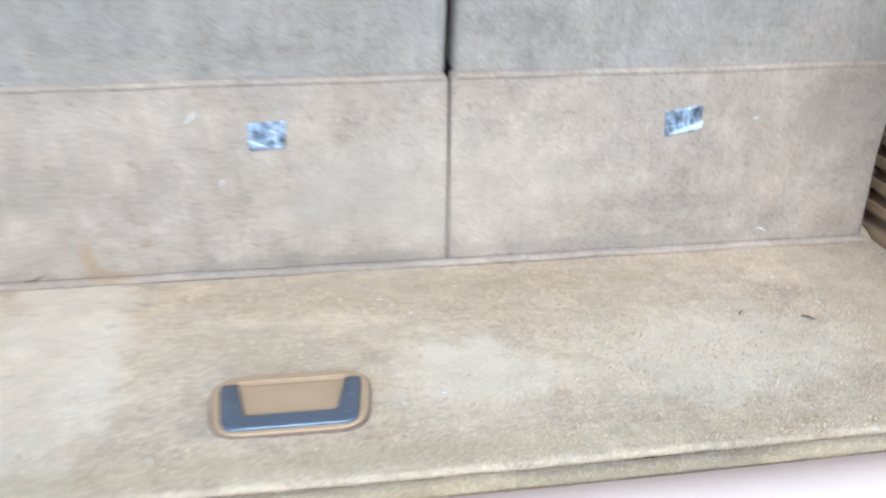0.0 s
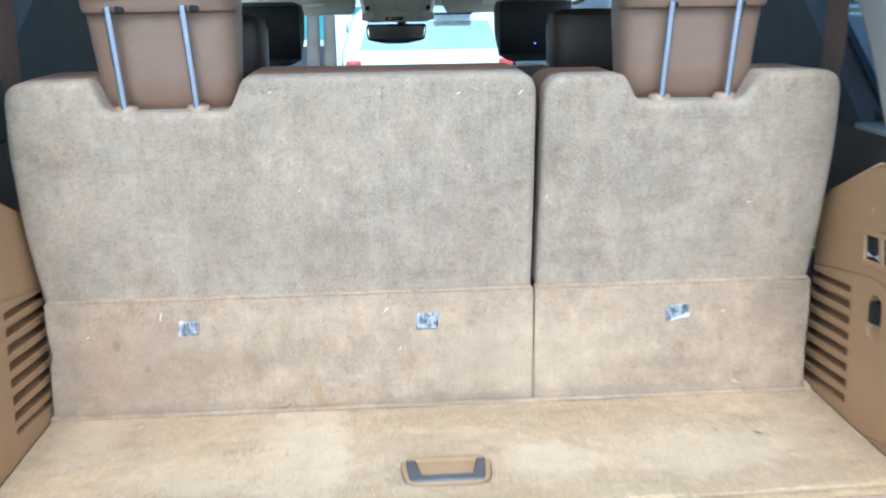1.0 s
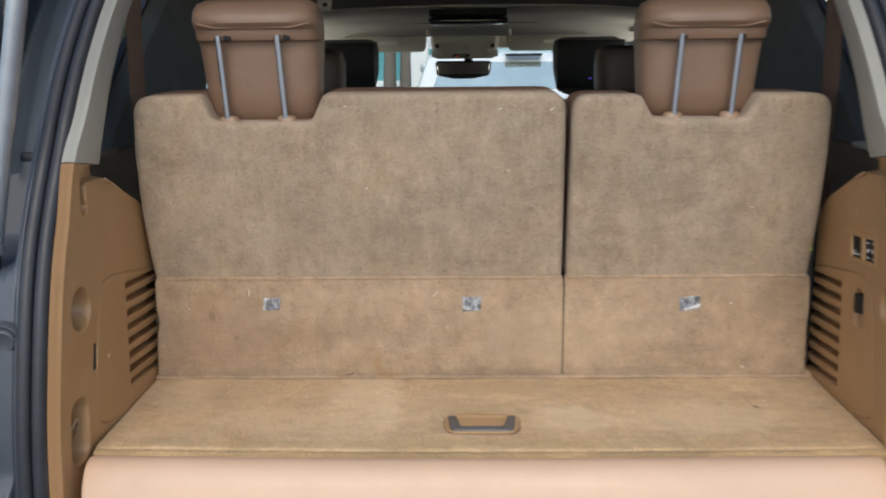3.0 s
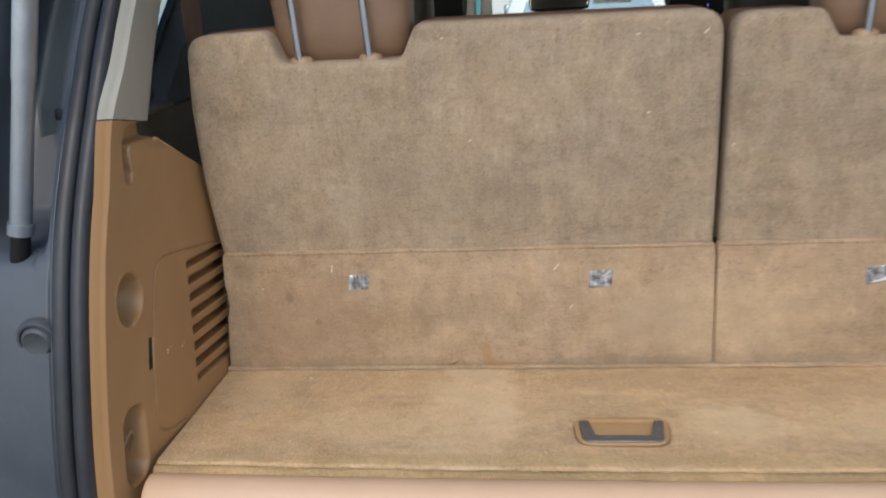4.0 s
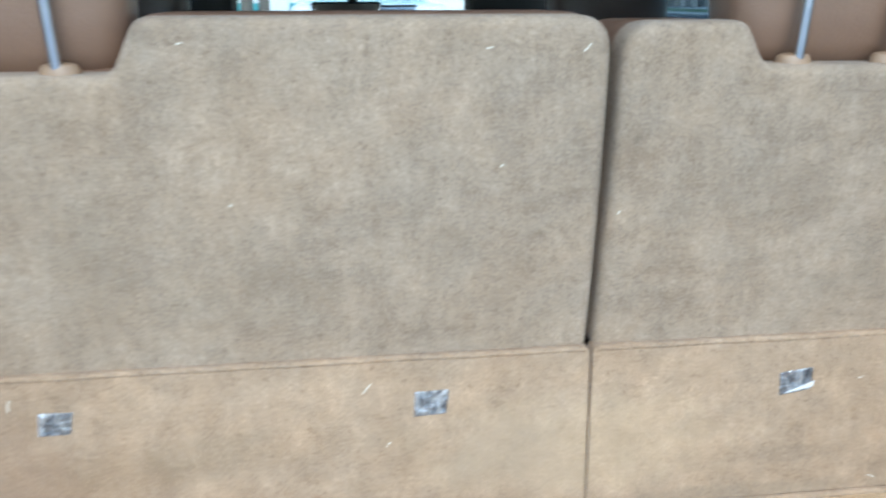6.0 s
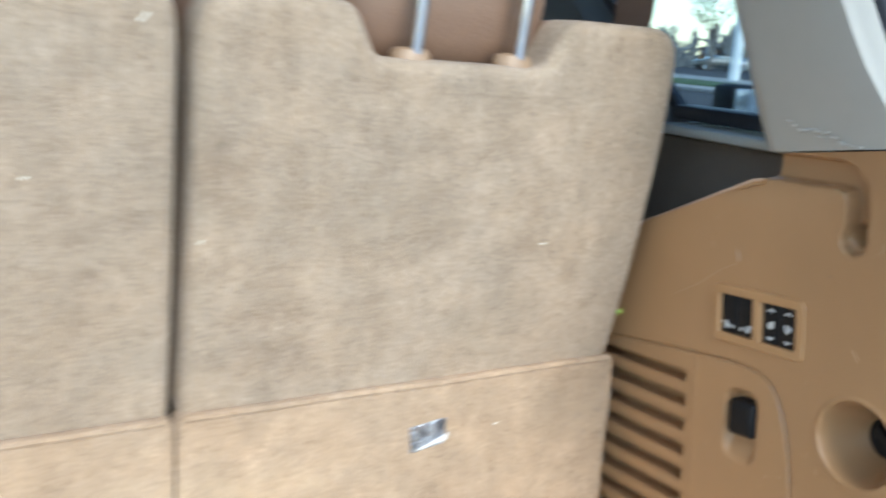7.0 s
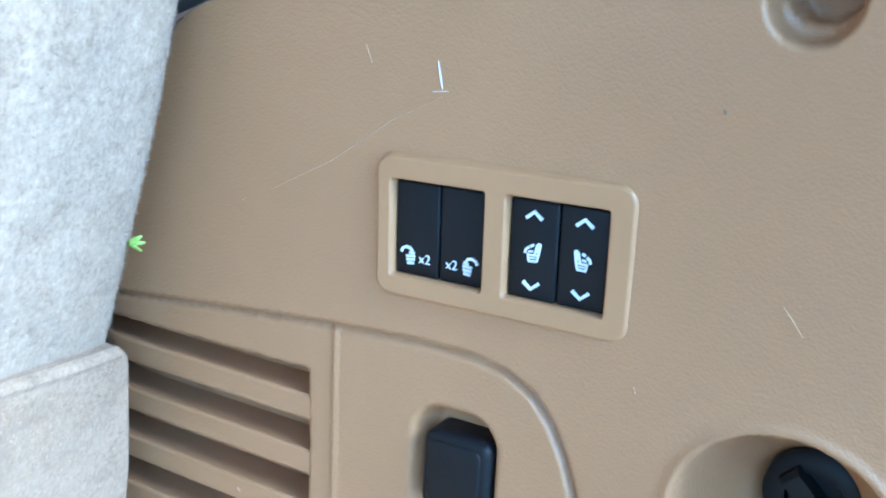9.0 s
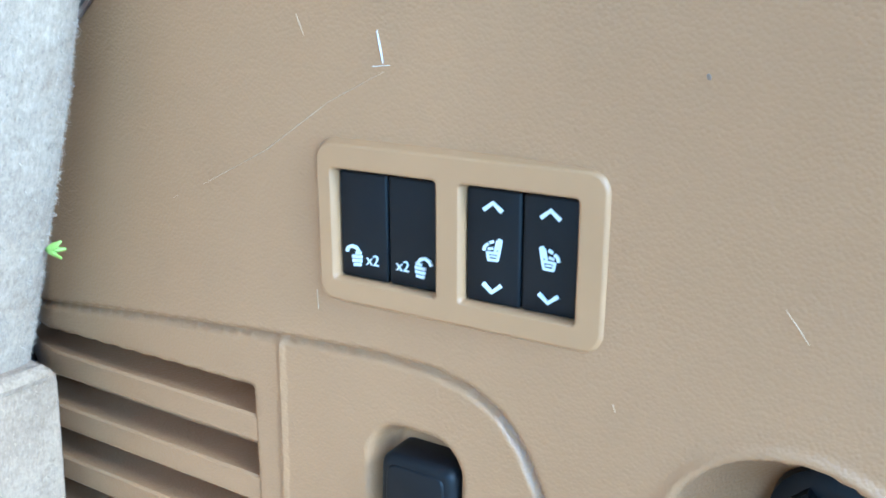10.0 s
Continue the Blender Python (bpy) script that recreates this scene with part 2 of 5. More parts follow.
collar_plastic = plain("collar_plastic", (0.31, 0.205, 0.130), 0.45, 0, 0.05, 12, 700, 0.0002, 0.12)
white_print = plain("white_print", (0.75, 0.77, 0.78), 0.6, 0, 0.04, 60, 500, 0.0001, 0.1)
mirror_glass = plain("mirror_glass", (0.85, 0.86, 0.86), 0.02, 1.0, 0.01, 10, 100, 0.00001, 0.01)
white_paint = plain("white_car_paint", (0.82, 0.84, 0.85), 0.25, 0, 0.03, 3, 100, 0.0001, 0.05, 0.0, False, 0.6)
silver_paint = plain("silver_car_paint", (0.40, 0.42, 0.44), 0.3, 0.3, 0.05, 3, 100, 0.0001, 0.05, 0.0, False, 0.6)
dark_paint = plain("dark_car_paint", (0.05, 0.06, 0.07), 0.25, 0.2, 0.05, 3, 100, 0.0001, 0.05, 0.0, False, 0.6)
orange_paint = plain("orange_truck_paint", (0.55, 0.20, 0.05), 0.4, 0, 0.1, 3)
red_plastic = plain("red_lamp_plastic", (0.5, 0.03, 0.03), 0.25, 0, 0.05, 20)
car_glass = plain("car_window_glass", (0.30, 0.35, 0.38), 0.08, 0.6, 0.05, 3, 100, 0.0001, 0.02)
sky_glass = plain("pale_reflecting_glass", (0.78, 0.88, 0.80), 0.12, 0.85, 0.06, 2, 100, 0.0001, 0.02)
sill_scuff = plain("pale_scuff", (0.475, 0.46, 0.425), 0.7, 0, 0.1, 60)
pale_tan = plain("pale_scratched_tan", (0.56, 0.42, 0.28), 0.6, 0, 0.05, 30)
asphalt = plain("asphalt", (0.055, 0.055, 0.058), 0.9, 0, 0.25, 0.6, 60, 0.006, 0.5, 0.2)
concrete = plain("concrete", (0.36, 0.35, 0.33), 0.85, 0, 0.12, 1.2, 40, 0.003, 0.4, 0.2)
teal_wall = plain("teal_cladding", (0.12, 0.46, 0.48), 0.6, 0, 0.06, 0.8, 20, 0.002, 0.2)
# distance haze is put into this pale grey
woods = plain("hazy_woods", (0.30, 0.30, 0.29), 0.9, 0, 0.25, 0.3, 5, 0.02, 0.5)
pale_wall = plain("pale_render", (0.86, 0.88, 0.88), 0.8, 0, 0.06, 0.8, 20, 0.002, 0.2)
grass_leaf = plain("grass_leaf", (0.06, 0.11, 0.03), 0.8, 0, 0.3, 1.5, 60, 0.01, 0.5)
leaf_green = plain("fresh_green_leaf", (0.30, 0.42, 0.08), 0.5, 0, 0.15, 60)
lint_white = plain("pale_lint", (0.75, 0.70, 0.60), 0.9, 0, 0.1, 60)
twig_brown = plain("brown_twig", (0.10, 0.065, 0.035), 0.9, 0, 0.2, 60)
tinted_glass = glass("tinted_glass", (0.60, 0.67, 0.70))
clear_glass = glass("clear_glass", (0.94, 0.97, 0.96))
red_glow = glow("red_indicator", (0.8, 0.06, 0.03), 1.0)
blue_glow = glow("blue_indicator", (0.1, 0.1, 1.0), 2.0)


def foil():
    n = Nodes("silver_foil")
    c = n.ramp(n.noise(150, 5, 0.7, (1.0, 1.0, 0.35)), [(0.38, (0.09, 0.095, 0.11)), (0.50, (0.33, 0.35, 0.39)), (0.66, (0.68, 0.70, 0.75))])
    return n.finish(c, 0.3, 0.75, n.noise(140, 3, 0.6), 0.9, 0.003)


silver_foil = foil()


def pile(name, colour):
    """Fibres: each its own tone."""
    n = Nodes(name)
    g = n.add("ShaderNodeNewGeometry")
    c = n.ramp(g.outputs["Random Per Island"], [(0.0, shade(colour, 0.62)), (0.5, colour), (1.0, shade(colour, 1.35))])
    c = n.mix(n.grey(n.noise(7, 5, 0.65), 0.32, 0.68), n.mix(1.0, c, (0.84, 0.83, 0.82), 'MULTIPLY'), n.mix(1.0, c, (1.1, 1.1, 1.1), 'MULTIPLY'))
    return n.finish(c, 0.9)


floor_pile = pile("floor_pile", (0.60, 0.430, 0.255))
flap_pile = pile("flap_pile", (0.43, 0.31, 0.205))
seat_pile = pile("seat_pile", (0.38, 0.305, 0.238))
bark = plain("bark", (0.17, 0.145, 0.12), 0.9, 0, 0.2, 3, 30, 0.01, 0.5)
tree_leaf = plain("tree_leaf", (0.09, 0.10, 0.05), 0.7, 0, 0.3, 2)

# ---- mesh helpers ----
from mathutils.geometry import tessellate_polygon


def base(name, at, label, category, group=""):
    """An Empty at a thing's base, to parent its parts."""
    ob = new(name)
    ob.empty_display_size = 0.02
    ob.location = at
    return tagged(ob, label, category, group)


def mesh_of(bm, material, smooth=True):
    me = bpy.data.meshes.new("mesh")
    bmesh.ops.recalc_face_normals(bm, faces=bm.faces[:])
    bm.to_mesh(me)
    bm.free()
    me.materials.append(material)
    if smooth:
        me.shade_smooth()
        me.set_sharp_from_angle(angle=radians(38))
    return me


def under(ob, parent):
    ob.parent = parent
    if parent.type == 'EMPTY':
        ob.matrix_parent_inverse = Matrix.Translation(-parent.location)
    return ob


def part(name, bm, material, parent, label="", smooth=True):
    ob = under(new(name, mesh_of(bm, material, smooth)), parent)
    return tagged(ob, label)


def thing(name, bm, material, label, category, group="", kind="", smooth=True):
    return tagged(new(name, mesh_of(bm, material, smooth)), label, category, group, kind)


def structure(name, bm, material, label, category, smooth=True):
    return thing(name, bm, material, label, category, "", "structure", smooth)


def grid_mesh(points, material):
    """A sheet from an array of rows x columns x 3."""
    rows, cols = points.shape[:2]
    i = np.arange(rows * cols).reshape(rows, cols)
    faces = np.stack([i[:-1, :-1], i[:-1, 1:], i[1:, 1:], i[1:, :-1]], -1).reshape(-1, 4)
    me = bpy.data.meshes.new("mesh")
    me.from_pydata(points.reshape(-1, 3).tolist(), [], faces.tolist())
    me.materials.append(material)
    me.shade_smooth()
    return me


def box(bm, x0, x1, y0, y1, z0, z1, bevel=0.0, segments=2):
    made = bmesh.ops.create_cube(bm, size=1, matrix=Matrix.Translation(((x0 + x1) / 2, (y0 + y1) / 2, (z0 + z1) / 2)) @ Matrix.Diagonal((x1 - x0, y1 - y0, z1 - z0, 1)))
    if bevel:
        edges = list({e for v in made["verts"] for e in v.link_edges})
        bmesh.ops.bevel(bm, geom=edges, offset=bevel, segments=segments, profile=0.5, affect='EDGES')
    return bm


def boxed(*args, **kw):
    return box(bmesh.new(), *args, **kw)


def fill(bm, verts):
    """Closes an outline, hollow ones too, with triangles."""
    for tri in tessellate_polygon([[v.co for v in verts]]):
        if len({*tri}) == 3:
            bm.faces.new([verts[k] for k in tri])


def loft(bm, rings, cap=True, closed=True):
    made = [[bm.verts.new(p) for p in ring] for ring in rings]
    n = len(made[0])
    for a, b in zip(made, made[1:]):
        for k in range(n if closed else n - 1):
            bm.faces.new((a[k], a[(k + 1) % n], b[(k + 1) % n], b[k]))
    if cap and closed:
        for ring in (made[0], made[-1]):
            if len(ring) > 24:
                fill(bm, ring)
            else:
                bm.faces.new(ring)
    return bm


def circle(c, u, v, ru, rv=None, n=20, power=2.0):
    """A ring about c in the plane of u and v; power above 2 squares it."""
    rv = ru if rv is None else rv
    out = []
    for k in range(n):
        a = 2 * math.pi * k / n
        ca, sa = math.cos(a), math.sin(a)
        out.append(Vector(c) + Vector(u) * ru * math.copysign(abs(ca) ** (2 / power), ca) + Vector(v) * rv * math.copysign(abs(sa) ** (2 / power), sa))
    return out


def rod(bm, a, b, ra, rb=None, n=16):
    a, b = Vector(a), Vector(b)
    d = (b - a).normalized()
    u = d.orthogonal().normalized()
    v = d.cross(u)
    return loft(bm, [circle(a, u, v, ra, n=n), circle(b, u, v, ra if rb is None else rb, n=n)])


def tube(bm, points, r, n=8):
    points = [Vector(p) for p in points]
    rings = []
    for k, p in enumerate(points):
        d = (points[min(k + 1, len(points) - 1)] - points[max(k - 1, 0)]).normalized()
        u = Vector((0, 0, 1)) if abs(d.z) < 0.9 else Vector((1, 0, 0))
        u = (u - d * u.dot(d)).normalized()
        rings.append(circle(p, u, d.cross(u), r, n=n))
    return loft(bm, rings)


def rounded(corners, steps=5):
    """A closed outline from (a, b, radius) corners, with each corner rounded."""
    out = []
    n = len(corners)
    for i in range(n):
        p, q, r = (Vector(corners[(i + k) % n][:2]) for k in (-1, 0, 1))
        rad = corners[i][2]
        d0, d1 = (p - q).normalized(), (r - q).normalized()
        half = d0.angle(d1) / 2
        cut = min(rad / max(math.tan(half), 1e-4), 0.48 * (p - q).length, 0.48 * (r - q).length)
        a, b = q + d0 * cut, q + d1 * cut
        for k in range(steps + 1):
            t = k / steps
            out.append((1 - t) ** 2 * a + 2 * t * (1 - t) * q + t ** 2 * b)
    return out


def slab(bm, outline, to3, near, far, edge=0.006, steps=3):
    """A plate from a 2D outline: rounded near rim, straight sides. to3(a, b, d) gives the place at depth d."""
    n = len(outline)
    area = sum(outline[k].x * outline[(k + 1) % n].y - outline[(k + 1) % n].x * outline[k].y for k in range(n))
    pts = outline if area > 0 else outline[::-1]
    norms = []
    for k in range(n):
        d = (pts[(k + 1) % n] - pts[k - 1]).normalized()
        norms.append(Vector((-d.y, d.x)))
    sign = 1 if far > near else -1
    rings = []
    for s in range(steps + 1):
        a = math.pi / 2 * s / steps
        inset, depth = edge * (1 - math.sin(a)), near + sign * edge * (1 - math.cos(a))
        rings.append([to3(p.x + w.x * inset, p.y + w.y * inset, depth) for p, w in zip(pts, norms)])
    rings.append([to3(p.x, p.y, far) for p in pts])
    return loft(bm, rings)


def smooth01(v):
    v = np.clip(v, 0, 1)
    return v * v * (3 - 2 * v)


def line_distance(y, z, pts):
    best = np.full(np.broadcast(y, z).shape, 9.0)
    for (y0, z0), (y1, z1) in zip(pts, pts[1:]):
        dy, dz = y1 - y0, z1 - z0
        t = np.clip(((y - y0) * dy + (z - z0) * dz) / (dy * dy + dz * dz), 0, 1)
        best = np.minimum(best, np.hypot(y - y0 - t * dy, z - z0 - t * dz))
    return best


def block_distance(y, z, cy, cz, hy, hz, r, turn=0.0):
    c, s = math.cos(turn), math.sin(turn)
    a, b = c * (y - cy) + s * (z - cz), -s * (y - cy) + c * (z - cz)
    qa, qb = np.abs(a) - hy + r, np.abs(b) - hz + r
    return np.hypot(np.maximum(qa, 0), np.maximum(qb, 0)) + np.minimum(np.maximum(qa, qb), 0) - r


FLOOR = 0.85          # height of the load floor over the ground
WALL = 0.607          # half width between the side panels


def tilt_in(z, s):
    """The right side leans in a little above the switches."""
    return -0.014 * float(smooth01((z - 1.08) / 0.26)) if s > 0 else 0.0


def crease(z, s=1):
    """Half width and y of the tailgate opening's inner edge at height z."""
    zs = np.array([z + k * 0.012 for k in range(-4, 5)])
    xs = np.interp(zs, [0.50, 0.75, 0.90, 1.05, 1.15, 1.28, 1.40, 1.52, 1.62, 1.72], [0.622, 0.620, 0.615, 0.609, 0.608, 0.601, 0.591, 0.571, 0.540, 0.49])
    ys = np.interp(zs, [0.50, 0.80, 0.914, 1.047, 1.15, 1.237, 1.285, 1.40, 1.52, 1.62, 1.72], [-0.392, -0.392, -0.384, -0.359, -0.326, -0.289, -0.262, -0.207, -0.140, -0.075, 0.0])
    side = -0.008 - 0.002 * float(smooth01((z - 1.08) / 0.26)) if s > 0 else 0.0
    near = 0.012 * float(smooth01((z - 1.08) / 0.27)) if s > 0 else 0.0
    return float(xs.mean()) + tilt_in(z, s) + side, float(ys.mean()) - near


FLANGE = [(0.0116, -0.0170), (0.0099, -0.0146), (0.0080, -0.0119), (0.0063, -0.0088), (0.0048, -0.0063), (0.0040, -0.0049), (0.0007, -0.0011)]


def seam_rise(y):
    """The joint under the pillar cover climbs to the rear."""
    return 0.022 * np.clip((-0.13 - y) / 0.14, 0, 1.1)


# ---- ground and outside ----
bm = bmesh.new()
bmesh.ops.create_grid(bm, x_segments=8, y_segments=8, size=600)
structure("ground", bm, asphalt, "grey asphalt of the open car park", "ground")


def parked_car(at, turn, paint, label, tall=1.75, mirrors=False, pane=None, spoiler=False):
    """A parked car, its nose towards +y before it is turned."""
    car = base("parked_car", (0, 0, 0), label, "car", "cars parked outside")
    prof = rounded([(-2.2, 0.35, 0.1), (-2.25, 0.84, 0.08), (-2.13, 0.90, 0.06), (-1.85, tall - 0.05, 0.2), (0.35, tall, 0.3), (1.15, 1.08, 0.1), (2.15, 0.92, 0.2), (2.25, 0.4, 0.12)], 4)
    bm = bmesh.new()
    rings = []
    for x, k in ((-0.93, 0.93), (-0.90, 0.98), (-0.8, 1.0), (0.8, 1.0), (0.90, 0.98), (0.93, 0.93)):
        rings.append([Vector((x * (1 - 0.16 * max(0, (p.y - 0.95) / (tall - 0.95))), p.x * k, 0.9 + (p.y - 0.9) * k)) for p in prof])
    loft(bm, rings)
    part("body", bm, paint, car)
    for y0, y1, z0, z1, nm in ((-2.09, -1.90, 0.94, tall - 0.14, "rear_window"), (0.52, 1.10, 1.14, tall - 0.14, "windscreen")):
        bm = bmesh.new()
        low, high = (y0, y1) if nm == "rear_window" else (y1, y0)
        s = -0.03 if nm == "rear_window" else 0.03
        v = [bm.verts.new(p) for p in ((-0.74, low + s, z0), (0.74, low + s, z0), (0.64, high + s, z1), (-0.64, high + s, z1))]
        f = bm.faces.new(v)
        ext = bmesh.ops.extrude_face_region(bm, geom=[f])
        bmesh.ops.translate(bm, verts=[g for g in ext["geom"] if isinstance(g, bmesh.types.BMVert)], vec=(0, -s * 1.2, 0))
        part(nm, bm, pane or car_glass, car)
    for s in (-1, 1):
        for y0, y1 in ((-1.75, -0.65), (-0.58, 0.45)):
            bm = bmesh.new()
            box(bm, min(s * 0.80, s * 0.885), max(s * 0.80, s * 0.885), y0, y1, 1.10, tall - 0.16, 0.02)
            part("side_window", bm, car_glass, car)
        for y in (-1.35, 1.35):
            bm = rod(bmesh.new(), (s * 0.72, y, 0.34), (s * 0.95, y, 0.34), 0.34, n=24)
            tyre = part("wheel", bm, rubber, car)
            part("rim", rod(bmesh.new(), (s * 0.90, y, 0.34), (s * 0.956, y, 0.34), 0.22, n=20), steel, tyre)
        part("tail_lamp", boxed(s * 0.80 - 0.08, s * 0.80 + 0.08, -2.29, -2.16, 0.66, 0.84, 0.02), red_plastic, car)
        part("headlamp", boxed(s * 0.72 - 0.14, s * 0.72 + 0.14, 2.10, 2.24, 0.72, 0.88, 0.03), clear_glass, car)
        if not mirrors:
            continue
        arm = part("mirror", boxed(s * 1.04 - 0.10, s * 1.04 + 0.10, 0.66, 0.78, 1.09, 1.24, 0.03), black_plastic, car)
        part("mirror_glass", boxed(s * 1.04 - 0.085, s * 1.04 + 0.085, 0.652, 0.664, 1.105, 1.225, 0.004), car_glass, arm)
    if spoiler:
        part("spoiler", boxed(0.06, 0.46, -2.02, -1.88, tall - 0.078, tall - 0.052, 0.008), black_plastic, car, "black roof spoiler")
    car.matrix_basis = pose(*at, 0, 0, turn)
    for c in car.children:
        c.matrix_parent_inverse = Matrix.Identity(4)
    return car


parked_car((0.36, 10.4, 0.0), 0, white_paint, "white car parked ahead of the windscreen, its tail turned this way", 1.36, False, sky_glass, True)
parked_car((3.97, 1.30, 0.0), 0, white_paint, "white car parked alongside, its black mirror folded out", 1.42, True)
parked_car((66.0, 63.0, 0.0), 60, dark_paint, "dark saloon parked across the road", 1.5)
parked_car((72.0, 64.0, 0.0), 70, silver_paint, "silver car parked across the road", 1.5)
parked_car((-9.0, 4.5, 0.0), -85, silver_paint, "silver car parked across the lot", 1.6)
parked_car((-8.6, 8.2, 0.0), -85, dark_paint, "dark car parked across the lot", 1.5)
# unseen pale sheet, added to bounce light up at the rods and tailgate
structure("pavement_rear", boxed(-30, 30, -45, -3.0, -0.1, 0.006), concrete, "unseen pale apron added behind the car to bounce light", "pavement")
structure("pavement", boxed(25.0, 27.3, -60, 90, 0, 0.15, 0.02), concrete, "pale concrete pavement beside the road", "pavement")
structure("verge", boxed(27.3, 33, -60, 90, 0, 0.19, 0.03), grass_leaf, "strip of mown grass behind the kerb", "grass")
structure("pavement_far", boxed(34.0, 40.5, -60, 90, 0, 0.15, 0.02), concrete, "pale concrete pavement across the road", "pavement")
bm = rod(bmesh.new(), (38.0, 34.6, 0.15), (38.0, 34.6, 8.5), 0.30, 0.26)
thing("lamp_post", bm, pale_wall, "thick white lamp post on the far pavement", "lamp post")
shed = base("truck", (80, 76.5, 0), "orange truck body standing across the road", "truck")
part("body", boxed(78.5, 82, 75, 78, 0.6, 2.4, 0.1), orange_paint, shed)
for x, y in ((79.2, 75.4), (81.3, 75.4), (79.2, 77.6), (81.3, 77.6)):
    part("wheel", rod(bmesh.new(), (x, y - 0.15, 0.5), (x, y + 0.15, 0.5), 0.5), rubber, shed)

hall = base("building", (0, 30, 0), "pale building with teal cladding behind the car park", "building")
part("wall", boxed(-20, 5, 30, 40, 0, 7), pale_wall, hall, smooth=False)
part("roof", boxed(-20.4, 5.4, 29.6, 40.4, 7, 7.4), concrete, hall, smooth=False)
for k in range(4):
    x = -19 + k * 6.1
    part("cladding", boxed(x, x + 4.2, 29.85, 30.0, 2.6, 4.6, 0.02), teal_wall, hall, smooth=False)
    part("window", boxed(x + 0.3, x + 3.9, 29.9, 30.0, 0.9, 2.3, 0.02), black_gloss, hall, smooth=False)

def tree(at, height, seed):
    """A small street tree: tapered trunk, limbs and a ragged crown."""
    r = random.Random(seed)
    x, y = at
    ground_z = 0.17 if x > 13.4 else 0.0
    t = base("tree", (x, y, ground_z), "slim street tree with a thin open crown", "tree", "trees behind the verge")
    bm = bmesh.new()
    rod(bm, (x, y, ground_z - 0.02), (x + 0.1, y, height * 0.55), 0.16, 0.09, 10)
    tips = []
    for k in range(9):
        a = r.uniform(0, 6.28)
        z0 = height * r.uniform(0.35, 0.55)
        tip = Vector((x + math.cos(a) * height * 0.25, y + math.sin(a) * height * 0.25, z0 + height * r.uniform(0.2, 0.45)))
        rod(bm, (x + 0.06, y, z0), tip, 0.06, 0.02, 6)
        tips.append(tip)
    part("trunk", bm, bark, t)
    bm = bmesh.new()
    for k in range(420):
        tip = r.choice(tips)
        c = tip + Vector((r.gauss(0, 0.5), r.gauss(0, 0.5), r.gauss(0, 0.45))) * height * 0.13
        u = Vector((r.uniform(-1, 1), r.uniform(-1, 1), r.uniform(-1, 1))).normalized() * 0.16
        v = u.orthogonal().normalized() * 0.09
        bm.faces.new([bm.verts.new(c + q) for q in (-u, v, u, -v)])
    part("crown", bm, tree_leaf, t)


for k, (x, y, h) in enumerate(((52.0, 40.0, 6.5), (60.0, 58.0, 7.5), (-22.0, 16.0, 6.2), (-30.0, 14.0, 7.0))):
    tree((x, y), h, 20 + k)


def far_woods(name, x0, x1, y0, y1, count, seed):
    """Bare far woods: many thin stems and twigs in one mesh."""
    r = random.Random(seed)
    bm = bmesh.new()
    for k in range(count):
        t = r.random()
        p = Vector((x0 + (x1 - x0) * t + r.uniform(-6, 6), y0 + (y1 - y0) * t + r.uniform(-6, 6), 0))
        h = r.uniform(2.2, 5.2)
        rod(bm, p - Vector((0, 0, 0.1)), p + Vector((r.uniform(-0.4, 0.4), r.uniform(-0.4, 0.4), h)), 0.26, 0.08, 4)
        for j in range(7):
            a = p + Vector((0, 0, h * r.uniform(0.2, 0.8)))
            rod(bm, a, a + Vector((r.uniform(-1.3, 1.3), r.uniform(-1.3, 1.3), r.uniform(0.2, 1.2))), 0.18, 0.06, 3)
    thing(name, bm, woods, "bare grey-brown woods far behind the road, paled by painted-in haze", "woods", "", "stuff", False)


far_woods("far_woods", 110.0, 40.0, 40.0, 115.0, 420, 3)
far_woods("far_woods_left", -70.0, -50.0, -20.0, 80.0, 260, 4)
COLUMN = -0.84
pillar = base("canopy_column", (COLUMN, 15, 0), "white square column of the car park canopy", "column")
part("shaft", boxed(COLUMN - 0.16, COLUMN + 0.16, 14.8, 15.2, 0.25, 7, 0.03), pale_wall, pillar)
part("plinth", boxed(COLUMN - 0.25, COLUMN + 0.25, 14.7, 15.3, 0, 0.25, 0.03), concrete, pillar)

fence = base("fence", (-4, 22, 0), "teal panelled fence with white rails", "fence")
for k in range(6):
    x = -8.0 + k * 1.36
    part("panel", boxed(x, x + 1.26, 22.0, 22.04, 0.45, 1.25, 0.005), teal_wall, fence, smooth=False)
    part("post", boxed(x + 1.27, x + 1.35, 21.96, 22.06, 0, 1.75, 0.005), pale_wall, fence, smooth=False)
for z in (0.30, 1.32, 1.62):
    part("rail", boxed(-8.0, 0.1, 21.95, 21.99, z, z + 0.09, 0.005), pale_wall, fence, smooth=False)
for k, x in enumerate((-1.75, -1.38)):
    tree((x, 19.0), 6.0, 40 + k)

